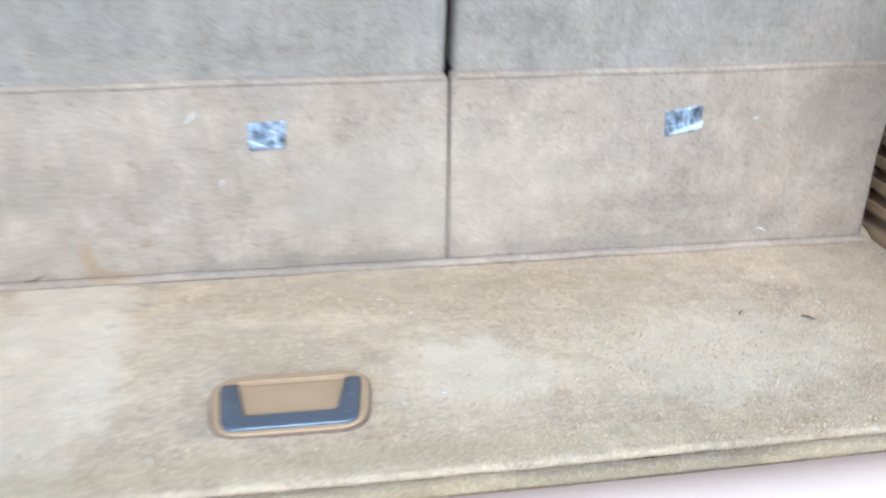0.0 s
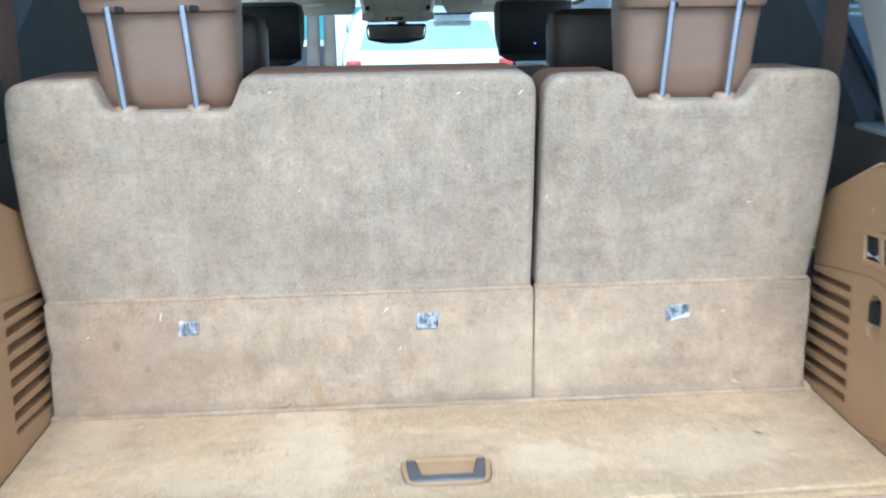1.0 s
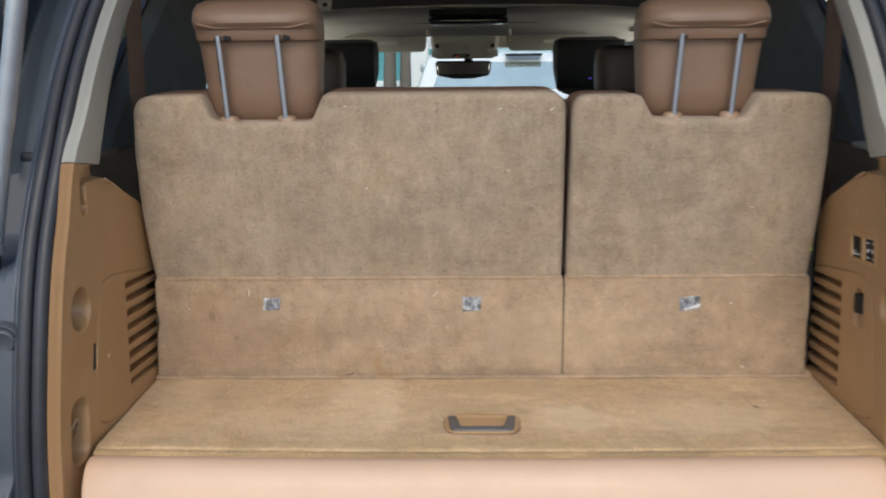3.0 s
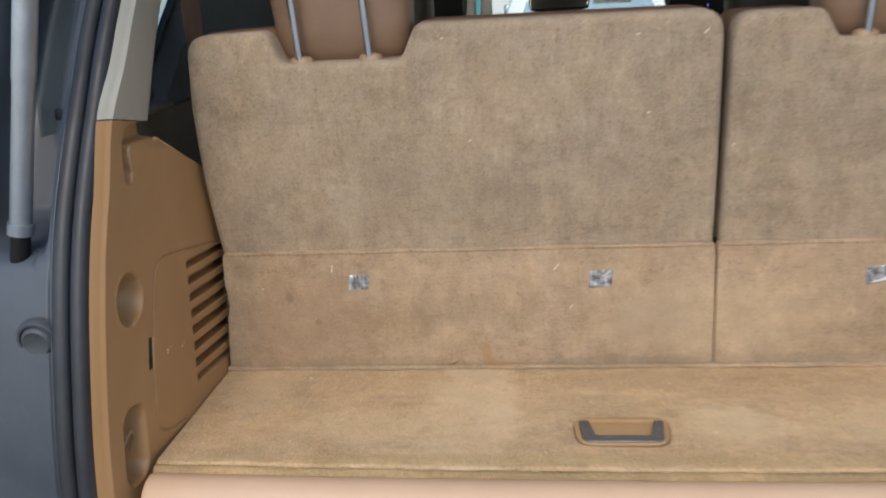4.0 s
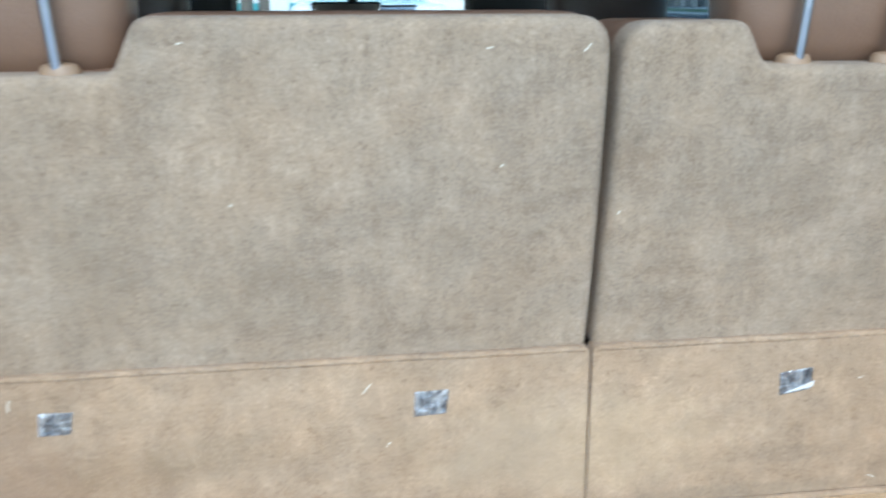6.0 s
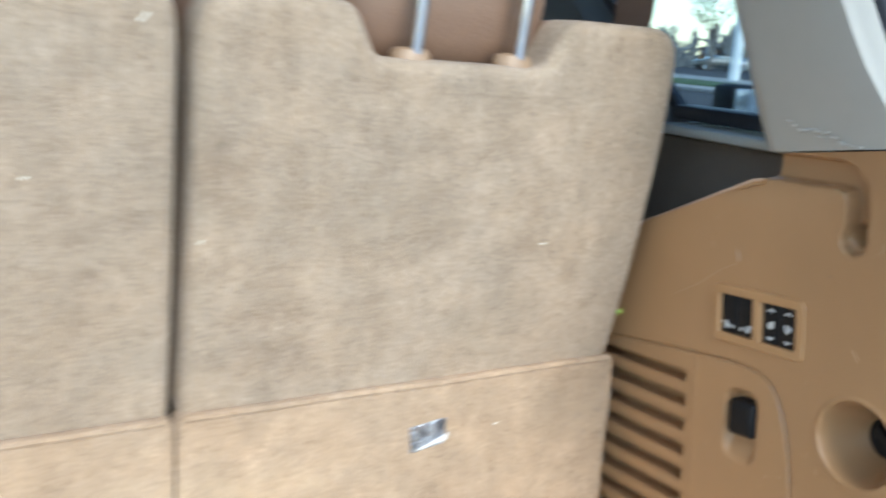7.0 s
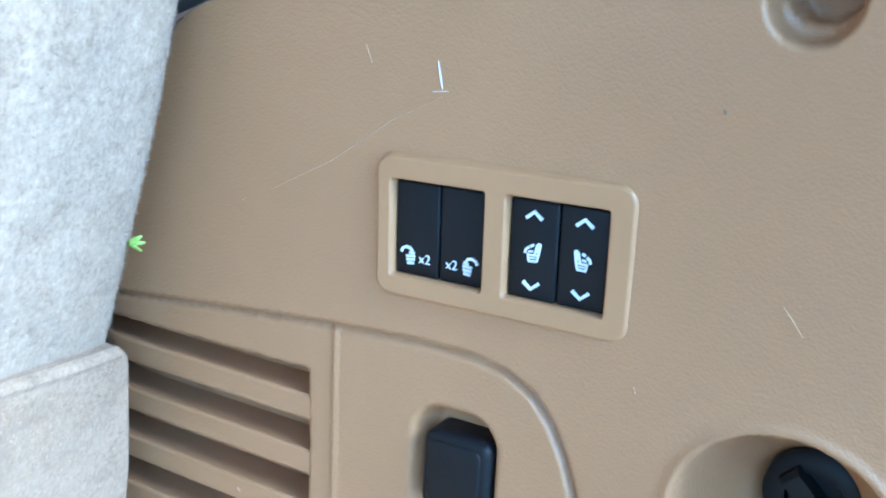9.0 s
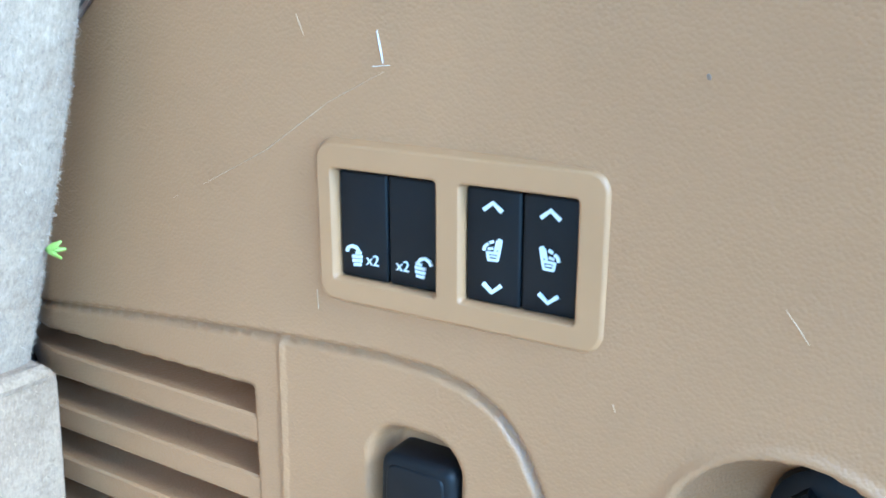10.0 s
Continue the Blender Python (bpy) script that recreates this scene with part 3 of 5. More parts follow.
# ---- car shell ----
structure("roof", boxed(-0.74, 0.74, -0.02, 2.60, 1.735, 1.765, 0.02), body_paint, "dark blue-grey painted roof of the car", "roof")
structure("underbody", boxed(-0.80, 0.80, -0.40, 4.10, 0.28, 0.41, 0.03), body_paint, "dark underbody of the car", "underbody")
structure("bonnet", boxed(-0.80, 0.80, 3.21, 4.15, 0.41, 1.00, 0.10, segments=4), body_paint, "dark blue-grey painted bonnet of the car", "bonnet")
for s in (-1, 1):
    for y in (0.55, 3.45):
        wheel = base("wheel", (s * 0.72, y, 0.0), "black tyre on a steel rim under the car", "wheel", "wheels of the car")
        part("tyre", rod(bmesh.new(), (s * 0.60, y, 0.37), (s * 0.84, y, 0.37), 0.37, n=32), rubber, wheel)
        part("rim", rod(bmesh.new(), (s * 0.78, y, 0.37), (s * 0.85, y, 0.37), 0.24, n=24), steel, wheel)


def side_shell(s):
    """Side wall with its window openings."""
    nm = "wall_right" if s > 0 else "wall_left"
    bm = bmesh.new()

    def b(y0, y1, z0, z1, x0=0.70, x1=0.76):
        box(bm, min(s * x0, s * x1), max(s * x0, s * x1), y0, y1, z0, z1, 0.006, 1)
    b(-0.12, 3.1, 0.45, 1.262, 0.70, 0.80)
    b(-0.05, 3.1, 1.62, 1.74, 0.66, 0.72)
    structure(nm, bm, brown_trim, "dark brown inner side wall of the car", "wall")
    for y0, slope, y1 in ((0.070, 1.13, 0.70), (1.38, 0.0, 1.50)):
        bm = bmesh.new()
        rings = []
        for z, x in ((1.262, 0.705), (1.36, 0.700), (1.45, 0.692), (1.54, 0.678), (1.64, 0.655)):
            k = y0 + (z - 1.262) * slope
            rings.append([Vector((s * (x + dx), y, z)) for dx, y in ((-0.005, k + 0.03), (0.028, k), (0.034, k), (0.034, y1), (-0.03, y1 - 0.03))])
        loft(bm, rings)
        thing("pillar_trim", bm, charcoal_cloth, "charcoal pillar trim between the side windows", "pillar trim", "pillar trims")
    bm = bmesh.new()
    loft(bm, [[Vector((s * (x + dx), 0.070 + (z - 1.262) * 1.13 + dy, z)) for dx, dy in ((0.024, -0.012), (0.036, -0.012), (0.036, 0.006), (0.024, 0.006))] for z, x in ((1.275, 0.705), (1.36, 0.700), (1.45, 0.692), (1.54, 0.678), (1.63, 0.657))])
    thing("window_gasket", bm, rubber, "slanting black rubber gasket of the quarter window", "gasket", "window gaskets")
    bm = bmesh.new()
    rings = []
    for z, y, x in ((1.12, 0.180, 0.668), (1.20, 0.140, 0.650), (1.30, 0.090, 0.628), (1.38, 0.058, 0.618), (1.47, 0.047, 0.612), (1.62, 0.035, 0.600)):
        w = 0.020 + 0.004 * (z - 1.10) / 0.5
        rings.append([Vector((s * (x + 0.010 * kx), y + dy, z)) for kx, dy in ((0.5, -w), (-0.5, w), (-0.35, w), (0.65, -w))])
    loft(bm, rings)
    thing("seat_belt", bm, belt_webbing, "brown woven seat belt running down beside the window", "seat belt", "side seat belts")
    bm = bmesh.new()
    box(bm, min(s * 0.666, s * 0.735), max(s * 0.666, s * 0.735), -0.13, 0.065, 1.2625, 1.2735, 0.005)
    # left strip: the same grey trim, its shade put in as dark brown
    thing("window_ledge", bm, grey_plastic if s > 0 else brown_trim, "plastic strip below the quarter window", "window trim", "window trims")
    bm = bmesh.new()
    box(bm, min(s * 0.70, s * 0.74), max(s * 0.70, s * 0.74), -0.16, 0.072, 1.276, 1.292, 0.004)
    thing("window_gasket", bm, rubber, "black rubber gasket under the quarter window", "gasket", "window gaskets")
    for k, (y0, y1) in enumerate(((-0.20, 0.36), (0.62, 1.42), (1.46, 2.5))):
        bm = bmesh.new()
        rings = [[Vector((s * x, y, z)) for y, x in ((y0, xx), (y1, xx), (y1, xx + 0.004), (y0, xx + 0.004))] for z, xx in ((1.262, 0.735), (1.45, 0.722), (1.63, 0.69))]
        loft(bm, rings)
        structure(f"window_{(1 if s > 0 else 4) + k}", bm, clear_glass if k == 2 else tinted_glass, "grey tinted side window glass of the car", "window")


side_shell(1)
side_shell(-1)

# roof lining, dropping to the windscreen header


def roof_lining(stations):
    bm = bmesh.new()
    rings = []
    for y, z in stations:
        ring = [Vector((x, y, z - 0.045 * abs(x / 0.72) ** 3)) for x in np.linspace(-0.72, 0.72, 13)]
        ring += [Vector((x, y, z + 0.06 - 0.045 * abs(x / 0.72) ** 3)) for x in np.linspace(0.72, -0.72, 13)]
        rings.append(ring)
    return loft(bm, rings)


# the rear length of the lining takes charcoal in place of its shade
structure("ceiling", roof_lining(((-0.03, 1.655), (0.3, 1.66), (0.8, 1.62), (1.2, 1.562))), charcoal_cloth, "cloth lining of the rear roof, its shade put in as charcoal", "ceiling")
structure("ceiling_front", roof_lining(((1.201, 1.556), (1.4, 1.550), (1.8, 1.540), (2.1, 1.520), (2.3, 1.497), (2.45, 1.480), (2.56, 1.475))), headliner_cloth, "pale grey cloth lining of the front roof", "ceiling")

# area lamps added at the front door windows stand in for daylight
for s in (-1, 1):
    day = bpy.data.lights.new("window_daylight", 'AREA')
    day.shape, day.size, day.size_y, day.energy, day.color = 'RECTANGLE', 0.85, 0.30, 1.5, (0.93, 0.97, 1.0)
    lamp = new("window_daylight", day)
    lamp.matrix_world = look((s * 0.69, 2.0, 1.44), (0, 2.0, 1.40))

structure("floor", boxed(-0.78, 0.78, 0.02, 3.2, 0.42, 0.47), dark_cloth, "dark carpeted cabin floor of the car", "floor")
bm = bmesh.new()
loft(bm, [[Vector((x, y, z)) for y, z in ((2.35, 1.02), (2.42, 1.10), (2.75, 1.13), (3.2, 1.10), (3.2, 0.45), (2.5, 0.45))] for x in (-0.72, 0.72)])
thing("dashboard", bm, black_plastic, "black moulded dashboard below the windscreen", "dashboard")
bm = bmesh.new()
loft(bm, [[Vector((x, y, z)) for x, y in ((-w, yy), (w, yy), (w, yy + 0.006), (-w, yy + 0.006))] for z, w, yy in ((1.10, 0.76, 3.15), (1.48, 0.66, 2.57))])
structure("windscreen", bm, clear_glass, "clear laminated glass windscreen", "window")
for s in (-1, 1):
    bm = bmesh.new()
    loft(bm, [[Vector((s * (x + dx), y + dy, z)) for dx, dy in ((-0.03, 0), (0.05, 0), (0.05, 0.06), (-0.03, 0.06))] for z, x, y in ((1.08, 0.74, 3.12), (1.52, 0.64, 2.54))])
    thing("windscreen_pillar", bm, headliner_cloth, "pale grey windscreen pillar trim", "pillar trim", "pillar trims")

# painted bodywork round the tailgate opening
ZS = np.arange(0.40, 1.72, 0.02)


def lobe(cx, cy, r):
    return [(cx - r * math.cos(a), cy - r * math.sin(a)) for a in np.linspace(0.1, math.pi - 0.1, 13)]


def body_sheet(s):
    cols = np.concatenate([np.linspace(0.046, 0.11, 40), np.linspace(0.115, 0.40, 36)])
    pts = np.zeros((len(ZS) * 2, len(cols), 3))
    zz = np.linspace(0.40, 1.72, len(ZS) * 2)
    for i, z in enumerate(zz):
        x, y = crease(z, s)
        for j, d in enumerate(cols):
            seam = 0.004 * math.exp(-((d - 0.0625) / 0.0016) ** 2) * smooth01((1.14 - z) / 0.03)
            lip = -0.005 * smooth01((d - 0.054) / 0.003) * (1 - smooth01((d - 0.060) / 0.002))
            pocket = 0.12 * smooth01((d - 0.066) / 0.012) * (1 - smooth01((d - 0.170) / 0.020)) * smooth01((z - 1.140 - 0.8 * max(0, 0.085 - d)) / 0.022)
            ledge = -0.018 * smooth01((0.846 - z) / 0.008) + 0.004 * math.exp(-((z - 0.838) / 0.004) ** 2)
            pts[i, j] = (s * (x + d), y - 0.012 + seam + lip + pocket + ledge * smooth01((d - 0.062) / 0.004), z)
    return grid_mesh(pts, body_paint)


for s, nm in ((1, "bodywork_right"), (-1, "bodywork_left")):
    tagged(new(nm, body_sheet(s)), "dark blue-grey painted bodywork round the tailgate opening", "bodywork", "", "structure")

    # rubber door seal: two soft lobes
    seal = base("door_seal", (s * 0.63, -0.40, 0.40), "black hollow rubber seal round the tailgate opening", "seal", "tailgate seals")
    for nm, ring in (("inner_lip", [(0.011, -0.009)] + lobe(0.0225, -0.019, 0.0100) + [(0.034, 0.004), (0.011, 0.004)]), ("outer_bulb", [(0.0335, -0.004)] + lobe(0.0450, -0.017, 0.0110) + [(0.0575, 0.004), (0.0345, 0.004)])):
        bm = bmesh.new()
        rings = []
        for z in ZS:
            x, y = crease(z, s)
            rings.append([Vector((s * (x + dx), y + dy, z)) for dx, dy in ring])
        loft(bm, rings)
        part(nm, bm, rubber, seal)

    # rubber bump stop and gas strut
    x, y = crease(1.05, s)
    c = Vector((s * (x + 0.077), y - 0.010, 1.05))
    stop = base("bump_stop", c, "round dark rubber tailgate bump stop", "bump stop", "bump stops")
    u, v, w = Vector((1, 0, 0)), Vector((0, 0, 1)), Vector((0, -1, 0))
    tilt = Matrix.Rotation(radians(12), 3, 'X')
    u, v, w = (tilt @ k for k in (u, v, w))
    bm = loft(bmesh.new(), [circle(c - w * 0.006, u, v, 0.0265, n=36), circle(c + w * 0.003, u, v, 0.0265, n=36), circle(c + w * 0.006, u, v, 0.0245, n=36), circle(c + w * 0.006, u, v, 0.0215, n=36), circle(c + w * 0.002, u, v, 0.0200, n=36)])
    part("ring", bm, grey_rubber, stop)
    part("pad", loft(bmesh.new(), [circle(c + w * h, u, v, r, n=36) for h, r in ((0.0, 0.0195), (0.006, 0.0190), (0.009, 0.0165), (0.0095, 0.0150), (0.0085, 0.0135))]), grey_rubber, stop)
    foot = Vector((s * 0.712, -0.33, 1.149))
    strut = base("gas_strut", foot, "grey metal gas strut of the open tailgate", "gas strut", "gas struts")
    d = (Vector((s * 0.627, -0.33, 1.499)) - Vector((s * 0.700, -0.33, 1.172))).normalized()
    part("socket", rod(bmesh.new(), foot - d * 0.02, foot + d * 0.022, 0.0115, n=20), black_plastic, strut)
    part("collar", rod(bmesh.new(), foot + d * 0.020, foot + d * 0.034, 0.0150, n=24), steel, strut)
    part("sleeve", rod(bmesh.new(), foot + d * 0.032, foot + d * 0.200, 0.0125, n=28), steel, strut)
    part("cylinder", rod(bmesh.new(), foot + d * 0.200, foot + d * 0.69, 0.0135, n=28), steel, strut, "smooth grey strut cylinder")
    x, y = crease(1.13, s)
    part("bracket", boxed(foot.x - 0.022, foot.x + 0.022, foot.y - 0.012, y + 0.07, foot.z - 0.030, foot.z - 0.012, 0.004), body_paint, strut)

# the raised tailgate over the opening
bm = bmesh.new()
rings = []
for x, k in ((-0.66, 0.6), (-0.62, 0.9), (-0.4, 1.0), (0.4, 1.0), (0.62, 0.9), (0.66, 0.6)):
    prof = [(-0.04, 1.74), (-0.28, 1.87), (-0.58, 2.06), (-0.86, 2.23), (-0.94, 2.30), (-0.87, 2.34), (-0.57, 2.17), (-0.28, 1.98), (-0.04, 1.82)]
    rings.append([Vector((x, y, z + 0.05 * (1 - k))) for y, z in prof])
loft(bm, rings)
structure("tailgate", bm, grey_plastic, "raised tailgate over the cargo opening", "tailgate")

# bumper beam below the sill, closing the body
structure("bodywork_rear", boxed(-0.80, 0.80, -0.47, -0.40, 0.40, 0.62, 0.02), body_paint, "dark painted body below the tailgate sill", "bodywork")

# ---- cargo floor and sill ----


def bow(x):
    """The front edge of floor and sill bows to the rear in the middle."""
    return 0.030 * x * x


ys = np.concatenate([np.linspace(0.06, -0.3025, 72), -0.3025 - 0.0055 * np.sin(np.linspace(0.1, math.pi / 2, 8))])
xs = np.linspace(-WALL + 0.002, WALL - 0.002, 240)
sheet = np.zeros((len(ys), len(xs), 3))
for i, y in enumerate(ys):
    drop = 0.0 if y > -0.3025 else -0.005 * (1 - math.sqrt(max(0, 1 - ((-0.3025 - y) / 0.00555) ** 2)))
    drop += 0.0004 * math.exp(-((y + 0.292) / 0.010) ** 2)
    for j, x in enumerate(xs):
        lump = 0.0022 * noise.noise(Vector((x * 7, y * 9, 0))) + 0.0008 * noise.noise(Vector((x * 40, y * 40, 3)))
        back = 0.006 * smooth01((y + 0.012) / 0.02) * (1 if y > -0.012 else 0)
        sheet[i, j] = (x, y + bow(x) * smooth01((-0.24 - y) / 0.05), FLOOR + lump + drop + back)
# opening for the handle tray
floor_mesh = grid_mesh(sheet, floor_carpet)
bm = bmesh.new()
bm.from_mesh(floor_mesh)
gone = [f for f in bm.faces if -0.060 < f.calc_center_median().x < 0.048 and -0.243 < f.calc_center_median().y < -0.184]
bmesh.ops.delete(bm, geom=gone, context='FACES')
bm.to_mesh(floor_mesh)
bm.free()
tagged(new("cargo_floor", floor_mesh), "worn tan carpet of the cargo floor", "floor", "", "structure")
bm = bmesh.new()
loft(bm, [[Vector((x, y + bow(x), FLOOR + z + 0.0014 * noise.noise(Vector((x * 30, y * 50, 7))))) for y, z in ((-0.3072, -0.03), (-0.3074, -0.0060), (-0.3090, -0.0032), (-0.3125, -0.0014), (-0.3170, -0.0010), (-0.3205, -0.0024), (-0.3235, -0.0060), (-0.3240, -0.03))] for x in np.linspace(-WALL + 0.004, WALL - 0.004, 160)])
structure("floor_edging", bm, edging_carpet, "tan carpet edging strip along the cargo sill", "edging")
structure("floor_base", boxed(-WALL + 0.004, WALL - 0.004, -0.315, 0.05, FLOOR - 0.06, FLOOR - 0.045), dark_cloth, "dark board under the cargo carpet", "floor")

bm = bmesh.new()
prof = [(-0.3245, FLOOR - 0.035), (-0.3255, FLOOR - 0.010), (-0.329, FLOOR - 0.003), (-0.338, FLOOR + 0.000), (-0.350, FLOOR - 0.002), (-0.363, FLOOR - 0.010), (-0.376, FLOOR - 0.030), (-0.392, FLOOR - 0.075), (-0.405, FLOOR - 0.13), (-0.412, FLOOR - 0.21), (-0.39, FLOOR - 0.24), (-0.33, FLOOR - 0.24)]
rings = []
for x, k in [(-0.601, 0.008), (-0.599, 0.003)] + [(x, 0.0) for x in np.linspace(-0.595, 0.580, 24)] + [(0.584, 0.003), (0.586, 0.008)]:
    cy, cz = -0.36, FLOOR - 0.12
    rings.append([Vector((x, y + bow(x) + (cy - y) * k * 3, z + (cz - z) * k * 2)) for y, z in prof])
loft(bm, rings)
thing("sill_plate", bm, sill_plastic, "smooth pale tan plastic sill plate at the cargo edge", "sill plate")

# floor handle
handle = base("floor_handle", (-0.008, -0.213, FLOOR - 0.03), "tan recessed floor hatch handle with dark pull bar", "handle")
flat = lambda a, b, d: Vector((a, b - 0.0038, FLOOR + d))
outer = rounded([(-0.0685, -0.1790, 0.026), (0.0595, -0.1790, 0.026), (0.0530, -0.2505, 0.026), (-0.0620, -0.2505, 0.026)], 7)
inner = rounded([(-0.0610, -0.1860, 0.014), (0.0520, -0.1860, 0.014), (0.0465, -0.2460, 0.014), (-0.0555, -0.2460, 0.014)], 7)
wider = [Vector((p.x + (0.0012 if p.x > -0.007 else -0.0012), p.y + (0.0012 if p.y > -0.215 else -0.0012))) for p in outer]
part("gap", loft(bmesh.new(), [[flat(p.x, p.y, 0.0) for p in wider], [flat(p.x, p.y, 0.0024) for p in wider], [flat(p.x, p.y, 0.0024) for p in outer], [flat(p.x, p.y, -0.002) for p in outer]], cap=False), leather, handle, "dark gap round the handle frame")
bm = bmesh.new()
loft(bm, [[flat(p.x, p.y, 0.0) for p in outer], [flat(p.x * 0.99 - 0.0001, p.y * 0.99 - 0.002, 0.0045) for p in outer], [flat(p.x, p.y, 0.005) for p in inner], [flat(p.x, p.y, -0.004) for p in inner],
          [flat(p.x * 0.9 - 0.0008, -0.213 + (p.y + 0.213) * 0.86, -0.018) for p in inner]], cap=False)
part("tray", bm, handle_plastic, handle)
part("tray_plate", slab(bmesh.new(), rounded([(-0.0560, -0.1872, 0.006), (0.0470, -0.1872, 0.006), (0.0410, -0.238, 0.006), (-0.0510, -0.238, 0.006)], 5), flat, 0.0015, -0.016, 0.002), handle_plastic, handle)
bm = slab(bmesh.new(), rounded([(-0.0595, -0.1915, 0.003), (-0.0550, -0.2475, 0.012), (0.0460, -0.2475, 0.012), (0.0510, -0.1915, 0.003), (0.0380, -0.1915, 0.002), (0.0300, -0.2310, 0.004), (-0.0385, -0.2310, 0.004), (-0.0460, -0.1915, 0.002)], 6), flat, 0.0075, -0.006, 0.0026, 5)
part("pull_bar", bm, bar_plastic, handle, "dark grey pull bar with a rounded glossy edge")

# ---- third-row seats ----


ROLL = 0.013          # rounding of the seat backs


def lean(x, z, d):
    """The carpeted back leans to the rear as it rises."""
    k = max(0.0, z - 1.045)
    return Vector((x, -0.003 - 0.24 * k + 0.22 * k * k + d, z))


def leaned(outline, near, far, edge, steps):
    """A slab that follows the curve of the seat back."""
    bm = slab(bmesh.new(), outline, lambda a, b, d: Vector((a, d, b)), near, far, edge, steps)
    for z in np.arange(1.06, 1.37, 0.02):
        bmesh.ops.bisect_plane(bm, geom=bm.verts[:] + bm.edges[:] + bm.faces[:], plane_co=(0, 0, z), plane_no=(0, 0, 1))
    for v in bm.verts:
        v.co = lean(v.co.x, v.co.z, v.co.y)
    return bm


def seat(outline, flap, rise, label):
    st = base("car_seat", (sum(flap[:2]) / 2, 0.06, 0.47), label, "car seat", "third-row seats")
    out = rounded(outline, 6)
    part("backrest", leaned(out, 0.0, 0.045, ROLL, 6), seat_carpet, st)
    cx = sum(p.x for p in out) / len(out)
    big = [Vector((cx + (p.x - cx) * 0.997, p.y + (rise if p.y > 1.2 else 0))) for p in out]
    part("cushion", leaned(big, 0.030, 0.15, 0.02, 4), leather, st, "brown leather seat cushion")
    x0, x1, x2, x3 = flap
    left = [(x2, 1.044, 0.010), (x2 - 0.002, 0.998, 0.02), (x2 + 0.0015, 0.957, 0.01), (x2 - 0.004, 0.936, 0.01)] if x0 < 0 else [(x2, 1.044, 0.010)]
    right = [(x3, 1.044, 0.010)] if x0 < 0 else [(x3 + 0.001, 0.945, 0.02), (x3 + 0.003, 0.985, 0.02), (x3, 1.044, 0.010)]
    fl = rounded([(x0, FLOOR - 0.006, 0.002), (x1, FLOOR - 0.006, 0.002)] + right + left, 4)
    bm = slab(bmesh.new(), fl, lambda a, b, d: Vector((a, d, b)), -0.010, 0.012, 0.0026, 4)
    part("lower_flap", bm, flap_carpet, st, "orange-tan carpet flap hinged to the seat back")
    part("hem", tube(bmesh.new(), [Vector((x, -0.0083 + 0.0006 * noise.noise(Vector((x * 20, 3, 1))), 1.0415 + 0.0009 * noise.noise(Vector((x * 9, 8, 0))))) for x in np.linspace(x2 + 0.006, x3 - 0.006, 70)], 0.0036, 8), flap_carpet, st, "stitched hem along the top of the flap")
    part("welt", tube(bmesh.new(), [Vector((x, -0.0135 + 0.001 * noise.noise(Vector((x * 12, 0, 1))), FLOOR + 0.0035 + 0.0012 * noise.noise(Vector((x * 15, 5, 0))))) for x in np.linspace(x0, x1, 60)], 0.0042, 8), flap_carpet, st)
    part("base", boxed(x0 + 0.02, x1 - 0.02, 0.03, 0.55, 0.47, 0.80, 0.03), leather, st)
    return st


seat([(-0.597, 1.0290, 0.0135), (0.1445, 1.0335, 0.0135), (0.1405, 1.373, 0.034), (-0.266, 1.374, 0.020), (-0.289, 1.327, 0.016), (-0.457, 1.328, 0.016), (-0.474, 1.374, 0.020), (-0.589, 1.372, 0.034), (-0.599, 1.270, 0.06), (-0.602, 1.150, 0.06)],
     (-0.605, 0.1474, -0.594, 0.1462), 0.002, "wide third-row seat with tan carpeted back, raised upright")
seat([(0.1515, 1.0335, 0.0135), (0.584, 1.0290, 0.0135), (0.5865, 1.150, 0.06), (0.5865, 1.260, 0.06), (0.5815, 1.366, 0.034), (0.460, 1.367, 0.020), (0.440, 1.326, 0.016), (0.287, 1.328, 0.016), (0.266, 1.367, 0.020), (0.1515, 1.367, 0.034)],
     (0.1477, 0.591, 0.1488, 0.585), -0.001, "narrow third-row seat with tan carpeted back, raised upright")


